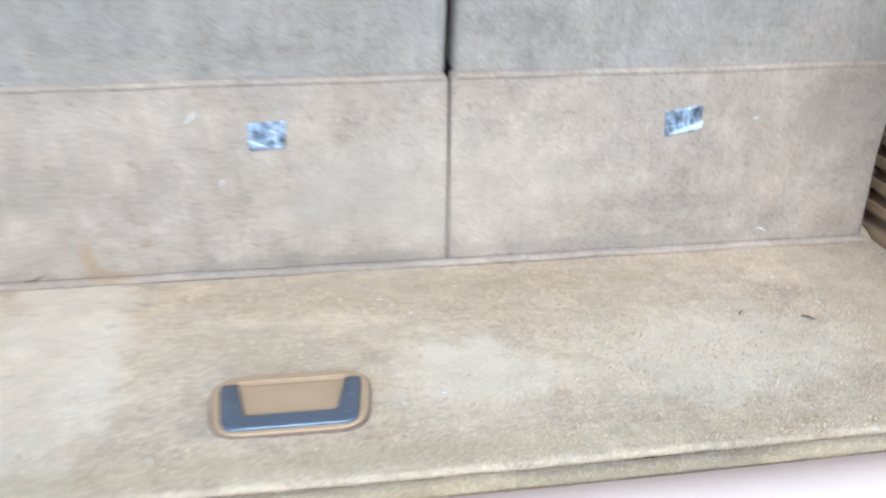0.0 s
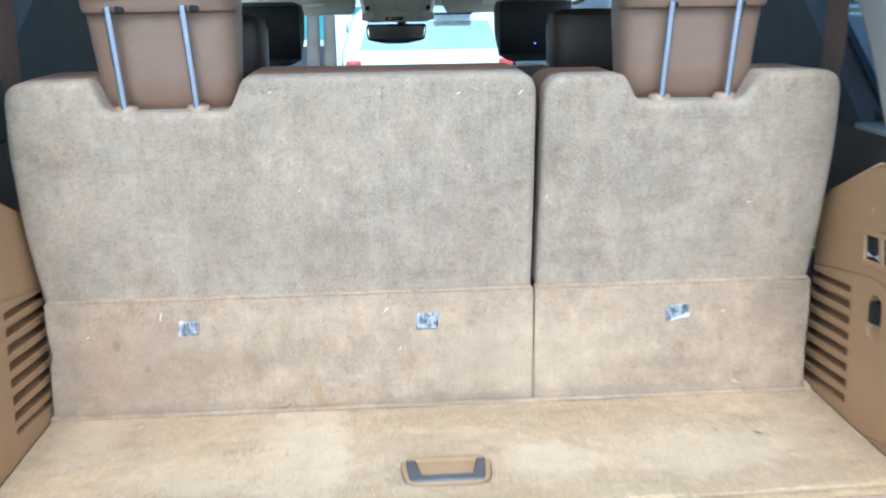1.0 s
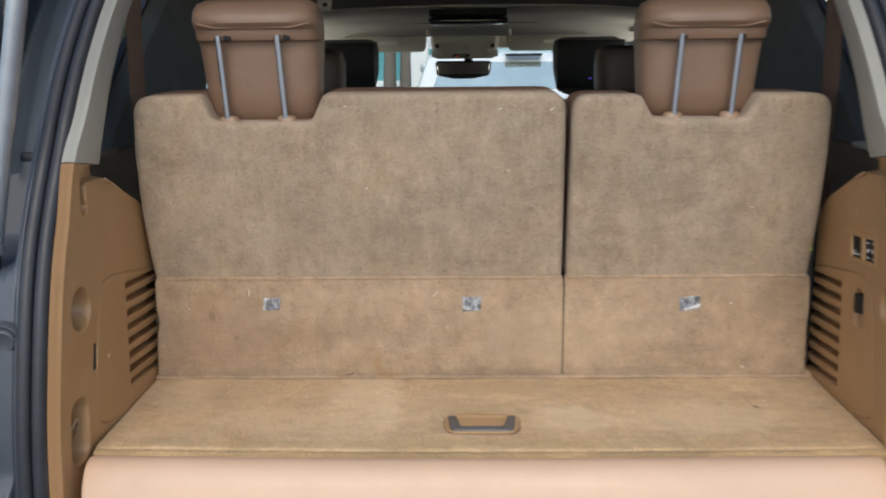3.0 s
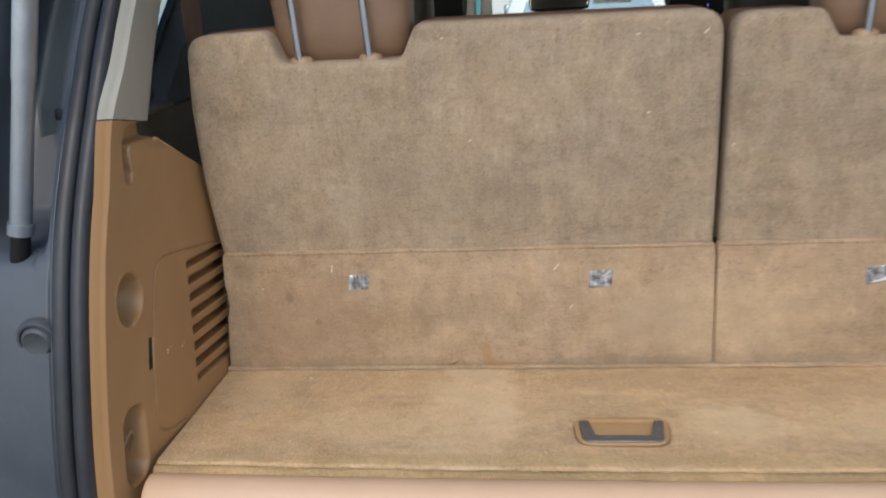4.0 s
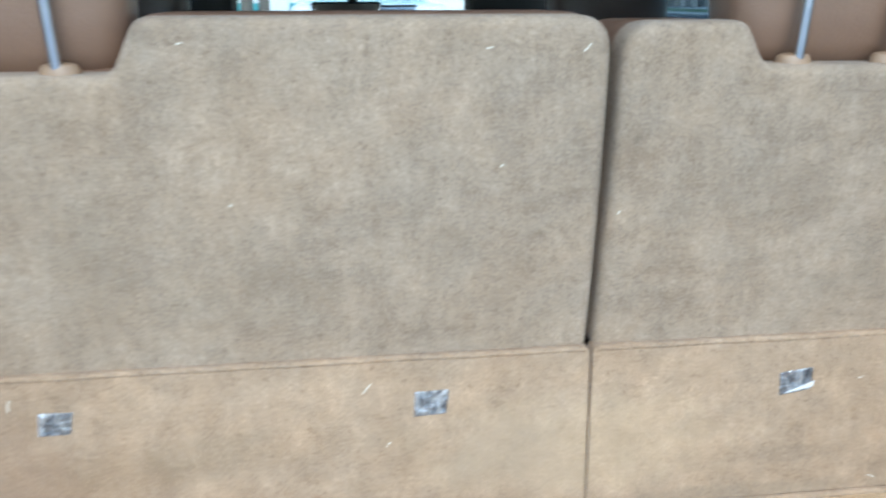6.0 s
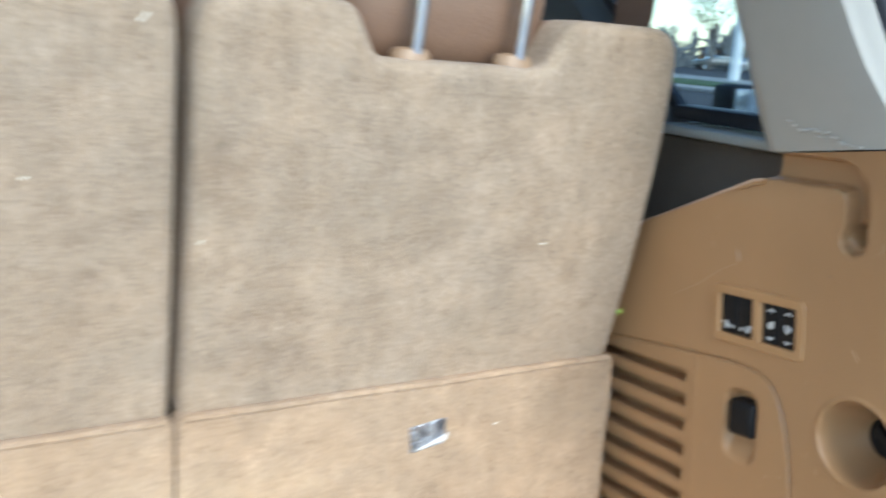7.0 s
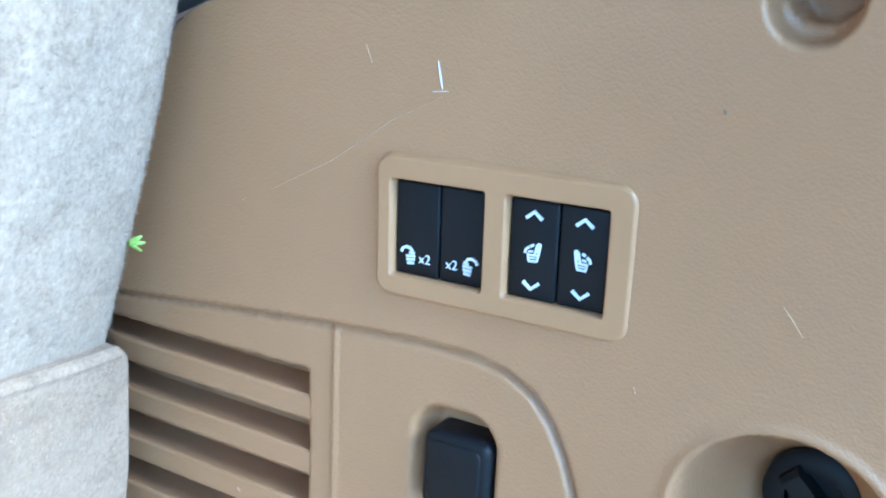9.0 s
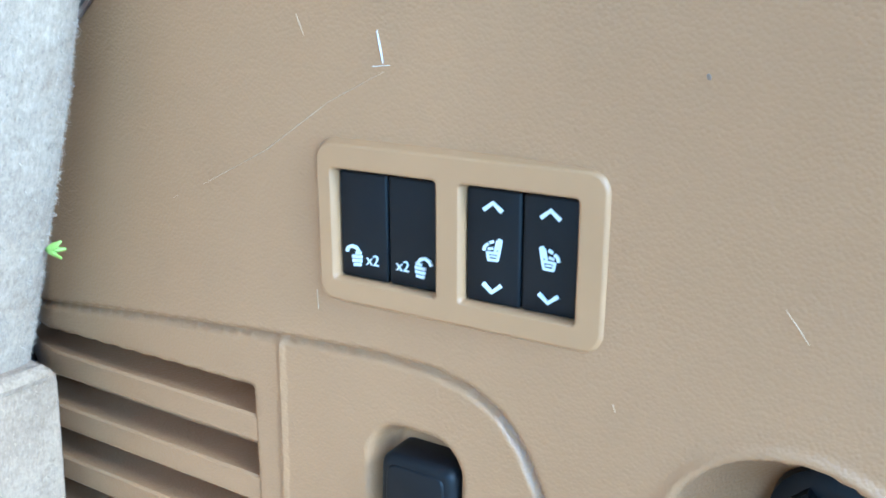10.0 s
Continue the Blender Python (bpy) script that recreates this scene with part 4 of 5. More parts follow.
def headrest(cx, rods, s, low):
    hd = base("headrest", (cx, 0.02, 1.335), "brown leather headrest on two chrome rods", "headrest", "third-row headrests")
    rows = [(1.322, 0.076, 0.012, 0.060), (1.328, 0.090, 0.002, 0.080), (1.345, 0.096, -0.008, 0.090), (1.375, 0.099, -0.012, 0.094), (1.41, 0.101, -0.014, 0.098), (1.455, 0.105, -0.016, 0.100), (1.463, 0.1055, -0.017, 0.100),
            (1.466, 0.106, -0.033, 0.100), (1.472, 0.107, -0.036, 0.100), (1.483, 0.1075, -0.037, 0.100), (1.488, 0.108, -0.046, 0.100), (1.494, 0.108, -0.051, 0.099), (1.502, 0.108, -0.051, 0.098), (1.515, 0.106, -0.044, 0.092), (1.526, 0.100, -0.030, 0.080), (1.532, 0.088, -0.012, 0.062), (1.534, 0.06, 0.005, 0.045)]
    rows = [(z - low * float(smooth01((z - 1.34) / 0.11)), w, a, b) for z, w, a, b in rows]
    bm = bmesh.new()
    loft(bm, [circle((cx + s * 0.004 * (z - 1.35) / 0.18, (a + b) / 2 - 0.012, z), Vector((1, 0, 0)), Vector((0, 1, 0)), w, (b - a) / 2, 48, 3.5) for z, w, a, b in rows])
    part("cushion", bm, leather, hd)
    bm = tube(bmesh.new(), [Vector((cx + k * 0.092, -0.0535, 1.4865 - low + 0.006 * max(0, abs(k) - 0.7) / 0.3)) for k in np.linspace(-1, 1, 21)], 0.0018, 6)
    part("seam", bm, leather, hd)
    for x in rods:
        part("rod", rod(bmesh.new(), (x, -0.037, 1.308), (x + s * 0.007, -0.0490, 1.474 - low), 0.0054), chrome, hd)
        part("rod_slot", slab(bmesh.new(), rounded([(x + 0.003, 1.4645, 0.003), (x + 0.0155, 1.4655, 0.003), (x + 0.0145, 1.4725, 0.003), (x + 0.003, 1.4745, 0.003)], 4), lambda a, b, d: Vector((a, -0.0515 + d, b - low)), 0.0, 0.006, 0.001), black_plastic, hd, "dark slot round the rod")
        c = Vector((x, -0.031, 1.3305))
        bm = loft(bmesh.new(), [circle(c + Vector((0, 0, h)), Vector((1, 0, 0)), Vector((0, 1, 0)), r, r * 0.8, 20) for h, r in ((-0.01, 0.0175), (0.000, 0.0170), (0.004, 0.0145), (0.0058, 0.009))])
        part("collar", bm, collar_plastic, hd, "tan plastic rod collar")
    return hd


headrest(-0.378, (-0.432, -0.333), -1, 0.004)
headrest(0.370, (0.322, 0.417), 1, 0.010)

# silver foil stickers on the flap, their print worn off
for x0, x1, z0, z1, t, fold in ((-0.399, -0.366, 0.981, 1.006, -0.05, 0), (-0.036, 0.0, 0.978, 1.006, 0.0, 0), (0.355, 0.393, 0.978, 1.005, 0.10, 1)):
    bm = bmesh.new()
    cx, cz = (x0 + x1) / 2, (z0 + z1) / 2
    out = rounded([(x0, z0, 0.002), (x1 - 0.003, z0 + 0.002, 0.002), (x1, z1, 0.002), (x0 + 0.001, z1 - 0.001, 0.002)], 3)
    turn = Matrix.Rotation(t, 2)
    out = [turn @ (p - Vector((cx, cz))) + Vector((cx, cz)) for p in out]
    slab(bm, out, lambda a, b, d: Vector((a, d, b)), -0.0112, -0.008, 0.0006, 1)
    st = thing("foil_sticker", bm, silver_foil, "small worn silver foil sticker on the carpet flap", "sticker", "foil stickers")
    if fold:
        bm = bmesh.new()
        tri = [Vector((x0 + 0.006, -0.0125, z0 + 0.001)), Vector((x1 - 0.001, -0.0125, z0 + 0.007)), Vector((x1 - 0.001, -0.015, z0 + 0.015))]
        loft(bm, [tri, [p + Vector((0, 0.0012, 0)) for p in tri]])
        part("folded_corner", bm, white_print, st, "white folded corner of the sticker")

# ---- side trim panels ----
TURN5 = radians(5.6)


def hook_path(s):
    dy, dz = (-0.005, 0.005) if s > 0 else (-0.004, 0.006)
    return [(y + dy, z + dz) for y, z in ((-0.120, 1.2535), (-0.190, 1.2575), (-0.218, 1.2590), (-0.231, 1.2560), (-0.239, 1.2480), (-0.2420, 1.2350), (-0.2425, 1.2180))]


DOOR_RIGHT = [(0.06, 1.045), (0.026, 1.052), (-0.031, 1.063), (-0.098, 1.075), (-0.139, 1.081), (-0.160, 1.0825), (-0.174, 1.081), (-0.185, 1.0765), (-0.194, 1.068), (-0.201, 1.057), (-0.207, 1.044), (-0.213, 1.027), (-0.220, 1.000), (-0.238, 0.905), (-0.2405, 0.885), (-0.236, 0.870), (-0.222, 0.862), (-0.18, 0.852)]
DOOR_LEFT = [(0.06, 1.050), (-0.009, 1.0625), (-0.112, 1.082), (-0.178, 1.0915), (-0.196, 1.091), (-0.208, 1.086), (-0.217, 1.076), (-0.224, 1.062), (-0.238, 1.013), (-0.252, 0.964), (-0.261, 0.905), (-0.262, 0.888), (-0.256, 0.876), (-0.243, 0.867), (-0.229, 0.861), (-0.18, 0.853)]
CUPS = {1: (-0.2720, 1.0610), -1: (-0.2880, 1.0700)}
VENTS = {1: (0.0015, 0.962, 0.0917, 0.105), -1: (-0.0215, 0.975, 0.0905, 0.100)}


def relief(y, z, s):
    """How far the panel's face lies back from its plane."""
    d = np.zeros(np.broadcast(y, z).shape)
    h = line_distance(y, z, hook_path(s))
    # screw cup, pocket, hook channel
    cy, cz = CUPS[s]
    e = np.hypot((y - cy + 0.0008) / 0.0345, (z - cz) / 0.0335)
    d += 0.046 * np.clip(1.0 - e ** 2.1, 0, 1) ** 0.85
    d -= 0.0012 * np.exp(-((e - 1.05) / 0.05) ** 2)
    p = block_distance(y, z, -0.313 if s > 0 else -0.321, 0.884 if s > 0 else 0.888, 0.030, 0.052, 0.024, -0.10)
    d += 0.036 * smooth01(-p / 0.015)
    d += 0.016 * smooth01((0.0116 - h) / 0.0026)
    ty, tz = hook_path(s)[-1]
    d += 0.010 * smooth01((0.0135 - np.hypot(y - ty - 0.001, z - tz + 0.0045)) / 0.0035)
    # access door joint and rib
    g = line_distance(y, z, DOOR_RIGHT if s > 0 else DOOR_LEFT)
    d += 0.0034 * smooth01((0.0017 - g) / 0.0012)
    if s > 0:
        r = line_distance(y, z, [(-0.099, 1.074), (-0.1215, 0.870)])
        d -= 0.0009 * smooth01((0.0018 - r) / 0.0016)
    # vent opening, behind its slats
    vy, vz, hz, turn = VENTS[s]
    v = block_distance(y, z, vy, vz - 0.100 * math.sin(turn), 0.100, hz, 0.002, -turn)
    d += 0.019 * smooth01(-v / 0.0022)
    if s > 0:
        b = block_distance(y, z, -0.1592, 1.0262, 0.0192, 0.0350, 0.014, -TURN5)
        d += 0.012 * smooth01(-b / 0.007) * smooth01((z - 0.985) / 0.045)
        b = block_distance(y, z, SWITCH[1], SWITCH[2], 0.046, 0.0225, 0.002, -TURN5)
        d += 0.010 * smooth01(-b / 0.002)
    else:
        b = block_distance(y, z, -0.2535, 0.983, 0.0068, 0.0210, 0.001, -0.24)
        d += 0.012 * smooth01(-b / 0.002)
    return d


SWITCH = Vector((WALL, -0.1622, 1.1264))


def fall_back(y):
    """The face curves away behind the seats."""
    return 0.030 * smooth01((y - 0.022) / 0.072)


def panel_back(z):
    return float(np.interp(z, [0.60, 1.10, 1.135, 1.185, 1.247, 1.30], [0.09, 0.09, 0.04, -0.012, -0.147, -0.147]))


def panel_x(y, z):
    """Half width of the right panel's smooth face at a place."""
    x, yc = crease(z, 1)
    u = (y - yc) / (panel_back(z) - yc)
    return x + (WALL + tilt_in(z, 1) - x) * float(smooth01(u * 2)) + float(fall_back(y))


def panel_sheet(s, step):
    zs = np.arange(0.62, 1.2670, step)
    n = int(0.44 / step)
    rows = []
    for z in zs:
        x, y = crease(z, s)
        yb = panel_back(z)
        u = np.linspace(0, 1, n)
        yy = y + (yb - y) * u
        rel = relief(yy, z + seam_rise(yy) * smooth01((z - 1.20) / 0.066), s)
        # the face eases from the opening's edge onto the side plane
        face = x + (WALL + tilt_in(z, s) - x) * smooth01(u * 2) + rel
        face += 0.05 * smooth01((u - 0.985) / 0.015) ** 2
        face = face + fall_back(yy)
        face = face + 0.010 * smooth01((u - 0.35) / 0.65) * smooth01((z - 1.222) / 0.035)
        front = [(s * (x + dx), y + dy, z) for dx, dy in FLANGE]
        row = np.array(front + [(s * fx, fy, z) for fx, fy in zip(face, yy)])
        row[:, 2] += seam_rise(row[:, 1]) * smooth01((z - 1.20) / 0.066)
        rows.append(row)
    return grid_mesh(np.array(rows), tan_plastic)


def side_panel(s):
    pn = base("side_trim_panel", (s * WALL, -0.2, 0.62), "tan grained plastic side trim panel with vent slats and oval cup" + (", screw cap and latch recess" if s > 0 else " and narrow slot"), "trim panel", "side trim panels")
    under(new("panel_face", panel_sheet(s, 0.0012 if s > 0 else 0.0015)), pn)
    # ledge on top, running out to the window
    bm = bmesh.new()
    top = [(-0.150, 1.2475), (-0.140, 1.245), (-0.08, 1.2155), (-0.03, 1.191), (-0.008, 1.181), (0.016, 1.158), (0.04, 1.135)]
    rings = [[Vector((s * (WALL + tilt_in(z, s) + float(fall_back(y)) + 0.002), y, z - 0.004)), Vector((s * (WALL + tilt_in(z, s) + float(fall_back(y)) + 0.004), y + 0.001, z)), Vector((s * 0.70, y + 0.006, z + 0.004)), Vector((s * 0.70, y, z - 0.012))] for y, z in top]
    loft(bm, rings)
    part("ledge", bm, tan_smooth, pn)
    # pale strip painted in for the window light along the ledge's top edge
    part("ledge_edge", tube(bmesh.new(), [ring[1] + Vector((0, 0.0005, 0)) for ring in rings[:-1]], 0.0016, 6), sill_plastic, pn, "pale strip added as window sheen on the ledge")
    vy, vz, hz, turn = VENTS[s]
    tilt = math.tan(0.090)
    for k in range(7):
        z = vz + hz - 0.0172 - k * 0.0244
        bm = bmesh.new()
        y0 = vy - 0.106 + (z - vz) * turn
        prof = [(0.0002, 0.0046), (0.0002, -0.0046), (0.0010, -0.0056), (0.0195, -0.0060), (0.0195, 0.0060), (0.0010, 0.0056)]
        loft(bm, [[Vector((s * (WALL + dx + float(fall_back(y))), y, z + (y0 - y) * tilt + dz)) for dx, dz in prof] for y in (y0, *np.linspace(0.016, 0.088, 9))])
        part("slat", bm, tan_plastic, pn)
    if s < 0:
        slot = rounded([(-0.2642, 0.9625, 0.001), (-0.2530, 0.9625, 0.001), (-0.2428, 1.0035, 0.001), (-0.2540, 1.0035, 0.001)], 2)
        part("slot_insert", slab(bmesh.new(), slot, lambda a, b, d: Vector((d, a, b)), -WALL - 0.0035, -WALL - 0.009, 0.0005, 1), black_plastic, pn, "dark slot")
    # tie-down ring in the pocket
    yp, zp = (-0.318, 0.886) if s > 0 else (-0.326, 0.892)
    ring = [Vector((s * (WALL + 0.020 - 0.010 * math.sin(a)), yp + 0.016 * math.cos(a), zp + 0.028 * math.sin(a) - 0.012)) for a in np.linspace(-0.2, math.pi + 0.2, 14)]
    part("tie_down_ring", tube(bmesh.new(), ring, 0.0024, 8), collar_plastic, pn, "tan tie-down ring")
    # screw cap in the cup
    c = Vector((s * (WALL + 0.0335), CUPS[s][0] - 0.0062, CUPS[s][1] + 0.0016))
    w = Vector((-s, 0, 0))
    uu, vv = Vector((0, 1, 0)), Vector((0, 0, 1))
    bm = loft(bmesh.new(), [circle(c - w * 0.016, uu, vv, 0.0170, n=28), circle(c + w * 0.004, uu, vv, 0.0170, n=28), circle(c + w * 0.0065, uu, vv, 0.0135, n=28), circle(c + w * 0.0065, uu, vv, 0.0095, n=28), circle(c + w * 0.004, uu, vv, 0.0085, n=28)])
    cap = part("screw_cap", bm, black_plastic, pn, "round black screw cap")
    a = Vector((0, -math.cos(0.7), -math.sin(0.7)))
    b = Vector((0, math.sin(0.7), -math.cos(0.7)))
    bm = bmesh.new()
    loft(bm, [[c + w * d + a * i * 0.0125 * k + b * j * 0.0038 * k for i, j in ((-1, -1), (1, -1), (1, 1), (-1, 1))] for d, k in ((0.002, 1.0), (0.0105, 1.0), (0.012, 0.85))])
    part("grip", bm, black_plastic, cap)
    return pn


# added dark boards block cabin light, so the gaps beside the seats stay black
for s, x0 in ((1, 0.594), (-1, 0.600)):
    thing("gap_liner", boxed(min(s * x0, s * 0.70), max(s * x0, s * 0.70), 0.070, 0.085, 0.80, 1.15, 0.003), dark_cloth, "dark board added to keep the gap beside the seat in shade", "liner", "gap liners")

right_panel = side_panel(1)
left_panel = side_panel(-1)

# pale grey pillar trim above the panels
def cover_x(z, y, s):
    """Half width of the pillar cover's face at a height and depth."""
    x, yc = crease(z, s)
    k = (y - yc) / float(np.interp(z, [1.28, 1.40, 1.52, 1.70], [0.148, 0.137, 0.130, 0.13]))
    return x + (0.032 if s > 0 else 0.024) * max(0.0, k) ** 1.3


for s in (1, -1):
    pts = []
    for z in np.arange(1.2680, 1.70, 0.008):
        x, y = crease(z, s)
        row = [(s * (x + dx), y + dy, z) for dx, dy in FLANGE]
        wide_ = np.interp(z, [1.28, 1.40, 1.52, 1.70], [0.148, 0.137, 0.130, 0.13])
        for k in np.linspace(0, 1, 14):
            row.append((s * (x + (0.032 if s > 0 else 0.024) * k ** 1.3 + 0.014 * smooth01((k - 0.93) / 0.07)), y + wide_ * k, z))
        row.append((s * (x + 0.10), y + wide_ + 0.01, z))
        pts.append(row)
    pts = np.array(pts)
    pts[:, :, 2] += seam_rise(pts[:, :, 1]) * (1 - smooth01((pts[:, :, 2] - 1.275) / 0.10))
    cover = base("pillar_cover", (s * 0.60, -0.25, 1.2785), "pale grey plastic rear pillar cover", "pillar trim", "rear pillar covers")
    under(new("edge_bevel", grid_mesh(pts[:, :8], grey_plastic)), cover)
    under(new("face", grid_mesh(pts[:, 7:], grey_plastic)), cover)
    if s > 0:
        rng = random.Random(8)
        for k in range(18):
            t = k / 17
            y, z = -0.166 - 0.080 * t + rng.uniform(-0.004, 0.004), 1.2972 - 0.009 * t + rng.uniform(-0.0025, 0.0025)
            a, b, turn = rng.uniform(0.0012, 0.0040), rng.uniform(0.0005, 0.0012), rng.uniform(-0.6, 0.3)
            c = Vector((cover_x(z, y, 1), y, z))
            u, v = Vector((0, math.cos(turn), math.sin(turn))), Vector((0, -math.sin(turn), math.cos(turn)))
            bm = loft(bmesh.new(), [circle(c + Vector((dx, 0, 0)), u, v, a, b, 9) for dx in (0.002, -0.0004)])
            part("scuff", bm, sill_scuff, cover, "pale scuff in the plastic", False)

# ---- switches and latch on the right panel ----
A_U = Vector((0, -math.cos(TURN5), math.sin(TURN5)))
A_V = Vector((0, math.sin(TURN5), math.cos(TURN5)))


def on_panel(origin):
    """Places on the panel's face: a to the rear, b up, d outwards from the face into the car."""
    return lambda a, b, d: origin + A_U * a + A_V * b + Vector((-d, 0, 0))


flush = on_panel(SWITCH)


def face(a, b, d):
    """On the switch panel, following the lean of the trim behind it."""
    p = flush(a, b, d)
    return p + Vector((tilt_in(p.z, 1), 0, 0))


switches = base("switch_panel", SWITCH, "tan switch panel with four black rocker switches", "switch panel")
us, vs = np.linspace(-0.0515, 0.0545, 213), np.linspace(-0.0292, 0.0300, 119)
uu, vv = np.meshgrid(us, vs)
rise = 0.0040 * smooth01(-block_distance(uu, vv, 0.0007, 0.0004, 0.0505, 0.0277, 0.0080) / 0.0028) - 0.0006
for hc, hw in ((-0.02285, 0.0188), (0.02255, 0.0182)):
    rise = rise - 0.010 * smooth01((0.0004 - block_distance(uu, vv, hc, 0, hw, 0.0178, 0.001)) / 0.0012)
bez = np.zeros((*uu.shape, 3))
for i in range(uu.shape[0]):
    for j in range(uu.shape[1]):
        bez[i, j] = face(uu[i, j], vv[i, j], rise[i, j])
under(new("bezel", grid_mesh(bez, tan_smooth)), switches)


def mark(name, outline, parent, at, depth, size=0.95):
    bm = slab(bmesh.new(), [Vector(p) * size + Vector(at) for p in outline], face, depth + 0.0003, depth - 0.0006, 0.0001, 1)
    return part(name, bm, white_print, parent, smooth=False)


def stroke(points, w):
    """A thin flat band along points."""
    left, right = [], []
    pts_ = [Vector(p) for p in points]
    for k, p in enumerate(pts_):
        d = (pts_[min(k + 1, len(pts_) - 1)] - pts_[max(k - 1, 0)]).normalized()
        nrm = Vector((-d.y, d.x)) * w / 2
        left.append(p + nrm)
        right.append(p - nrm)
    return left + right[::-1]


def words(name, text, parent, at, size, depth):
    cu = bpy.data.curves.new("text", 'FONT')
    cu.body, cu.size, cu.extrude = text, size, 0.0002
    cu.align_x, cu.align_y = 'CENTER', 'CENTER'
    cu.materials.append(white_print)
    ob = new(name, cu)
    m = Matrix((A_U, A_V, A_U.cross(A_V))).transposed().to_4x4()
    ob.matrix_basis = Matrix.Translation(face(at[0], at[1], depth)) @ m
    ob.parent = parent
    return ob


def seat_icon(parent, at, flip, depth):
    """A tiny seat: slanting back, cushion and a curved arrow before it."""
    f = -1 if flip else 1
    for pts, w in (([(0.0010, -0.0006), (0.0020, 0.0036)], 0.0009), ([(0.0022, 0.0040), (0.0036, 0.0036)], 0.0009), ([(0.0034, 0.0036), (0.0026, -0.0010)], 0.0009), ([(0.0018, 0.0002), (0.0026, 0.0032)], 0.0007),
                   ([(-0.0024, -0.0012), (0.0028, -0.0010)], 0.0009), ([(-0.0020, -0.0012), (-0.0016, -0.0036)], 0.0009), ([(-0.0018, -0.0038), (0.0022, -0.0036)], 0.0009), ([(0.0026, -0.0010), (0.0020, -0.0036)], 0.0009), ([(-0.0010, -0.0024), (0.0014, -0.0023)], 0.0006),
                   ([(-0.0034, -0.0006), (-0.0030, 0.0010), (-0.0018, 0.0020)], 0.0011), ([(-0.0012, 0.0024), (0.0004, 0.0032)], 0.0011), ([(-0.0018, 0.0002), (0.0002, 0.0006)], 0.0009)):
        mark("icon", stroke([(f * a, b) for a, b in pts], w), parent, at, depth, 0.82)


def fold_icon(parent, at, flip, depth):
    """A tiny seat with an arrow folding over it."""
    f = -1 if flip else 1
    for pts, w in (([(-0.0034, 0.0012), (-0.0028, 0.0026), (-0.0012, 0.0034), (0.0006, 0.0030), (0.0014, 0.0018)], 0.0011), ([(0.0002, 0.0011), (0.0024, 0.0014)], 0.0009),
                   ([(-0.0012, -0.0002), (0.0027, 0.0001)], 0.0010), ([(-0.0010, -0.0016), (0.0026, -0.0013)], 0.0010), ([(-0.0006, -0.0030), (0.0022, -0.0027)], 0.0010)):
        mark("icon", stroke([(f * a, b) for a, b in pts], w), parent, at, depth)


for k, (a0, a1) in enumerate(((-0.0412, -0.0230), (-0.0226, -0.0045), (0.0048, 0.0226), (0.0230, 0.0403))):
    bm = boxed(a0, a1, -0.0176, 0.0173, -0.009, 0.0004, 0.0011, segments=3)
    for v in bm.verts:
        v.co = face(v.co.x, v.co.y, v.co.z - 1.6 * (v.co.y / 0.0175) ** 2 * 0.0004)
    rk = part("rocker", bm, black_plastic, switches, "black rocker switch with white symbols")
    mid = (a0 + a1) / 2
    if k < 2:
        fold_icon(rk, (mid + (-0.0032 if k == 0 else 0.0034), -0.0103), k == 1, 0.0004)
        words("print", "x2", rk, (mid + (0.0037 if k == 0 else -0.0036), -0.0108), 0.0049, 0.0006)
    else:
        seat_icon(rk, (mid, -0.0008), k == 3, 0.0003)
        mark("chevron", stroke([(-0.0031, -0.0012), (0, 0.0013), (0.0031, -0.0012)], 0.0013), rk, (mid, 0.0120), 0.0003)
        mark("chevron", stroke([(-0.0031, 0.0012), (0, -0.0013), (0.0031, 0.0012)], 0.0013), rk, (mid, -0.0125), 0.0003)

LATCH = Vector((WALL, -0.1600, 1.0346))
face_l = on_panel(LATCH)
latch = base("latch_handle", LATCH + Vector((0.006, 0, -0.018)), "black plastic flip latch set in the trim panel", "latch")
bm = slab(bmesh.new(), rounded([(-0.0135, -0.0165, 0.006), (0.0150, -0.0150, 0.003), (0.0150, 0.0165, 0.005), (-0.0130, 0.0165, 0.005)], 5), face_l, 0.0030, -0.012, 0.003, 4)
part("paddle", bm, black_plastic, latch)
bm = slab(bmesh.new(), rounded([(-0.0105, -0.0135, 0.005), (0.0118, -0.0125, 0.003), (0.0118, 0.0135, 0.004), (-0.0100, 0.0135, 0.004)], 4), face_l, 0.0038, 0.0, 0.0009)
part("grip_face", bm, black_plastic, latch)

# scratches and scuffs in the right panel
rng = random.Random(5)
SCR = [[(-0.1319, 1.1838), (-0.1332, 1.1790), (-0.1345, 1.1745)], [(-0.1309, 1.1731), (-0.1369, 1.1743)],
       [(-0.124, 0.9960), (-0.1252, 0.9925)], [(-0.188, 1.0260), (-0.1915, 1.0245)], [(-0.192, 1.0235), (-0.195, 1.0225)], [(-0.226, 1.0330), (-0.231, 1.0315)], [(-0.194, 0.9960), (-0.197, 0.9955)], [(-0.207, 1.0020), (-0.210, 1.0015)], [(-0.056, 0.9840), (-0.058, 0.9832)],
       [(-0.1350, 1.1722), (-0.115, 1.1600), (-0.09, 1.1400), (-0.062, 1.1225)], [(-0.2575, 1.1335), (-0.2610, 1.1300), (-0.2645, 1.1262)],
       [(-0.1135, 1.097), (-0.1145, 1.0905)], [(-0.2440, 1.0260), (-0.2420, 1.0205)], [(-0.1350, 1.1468), (-0.1400, 1.1472)]]
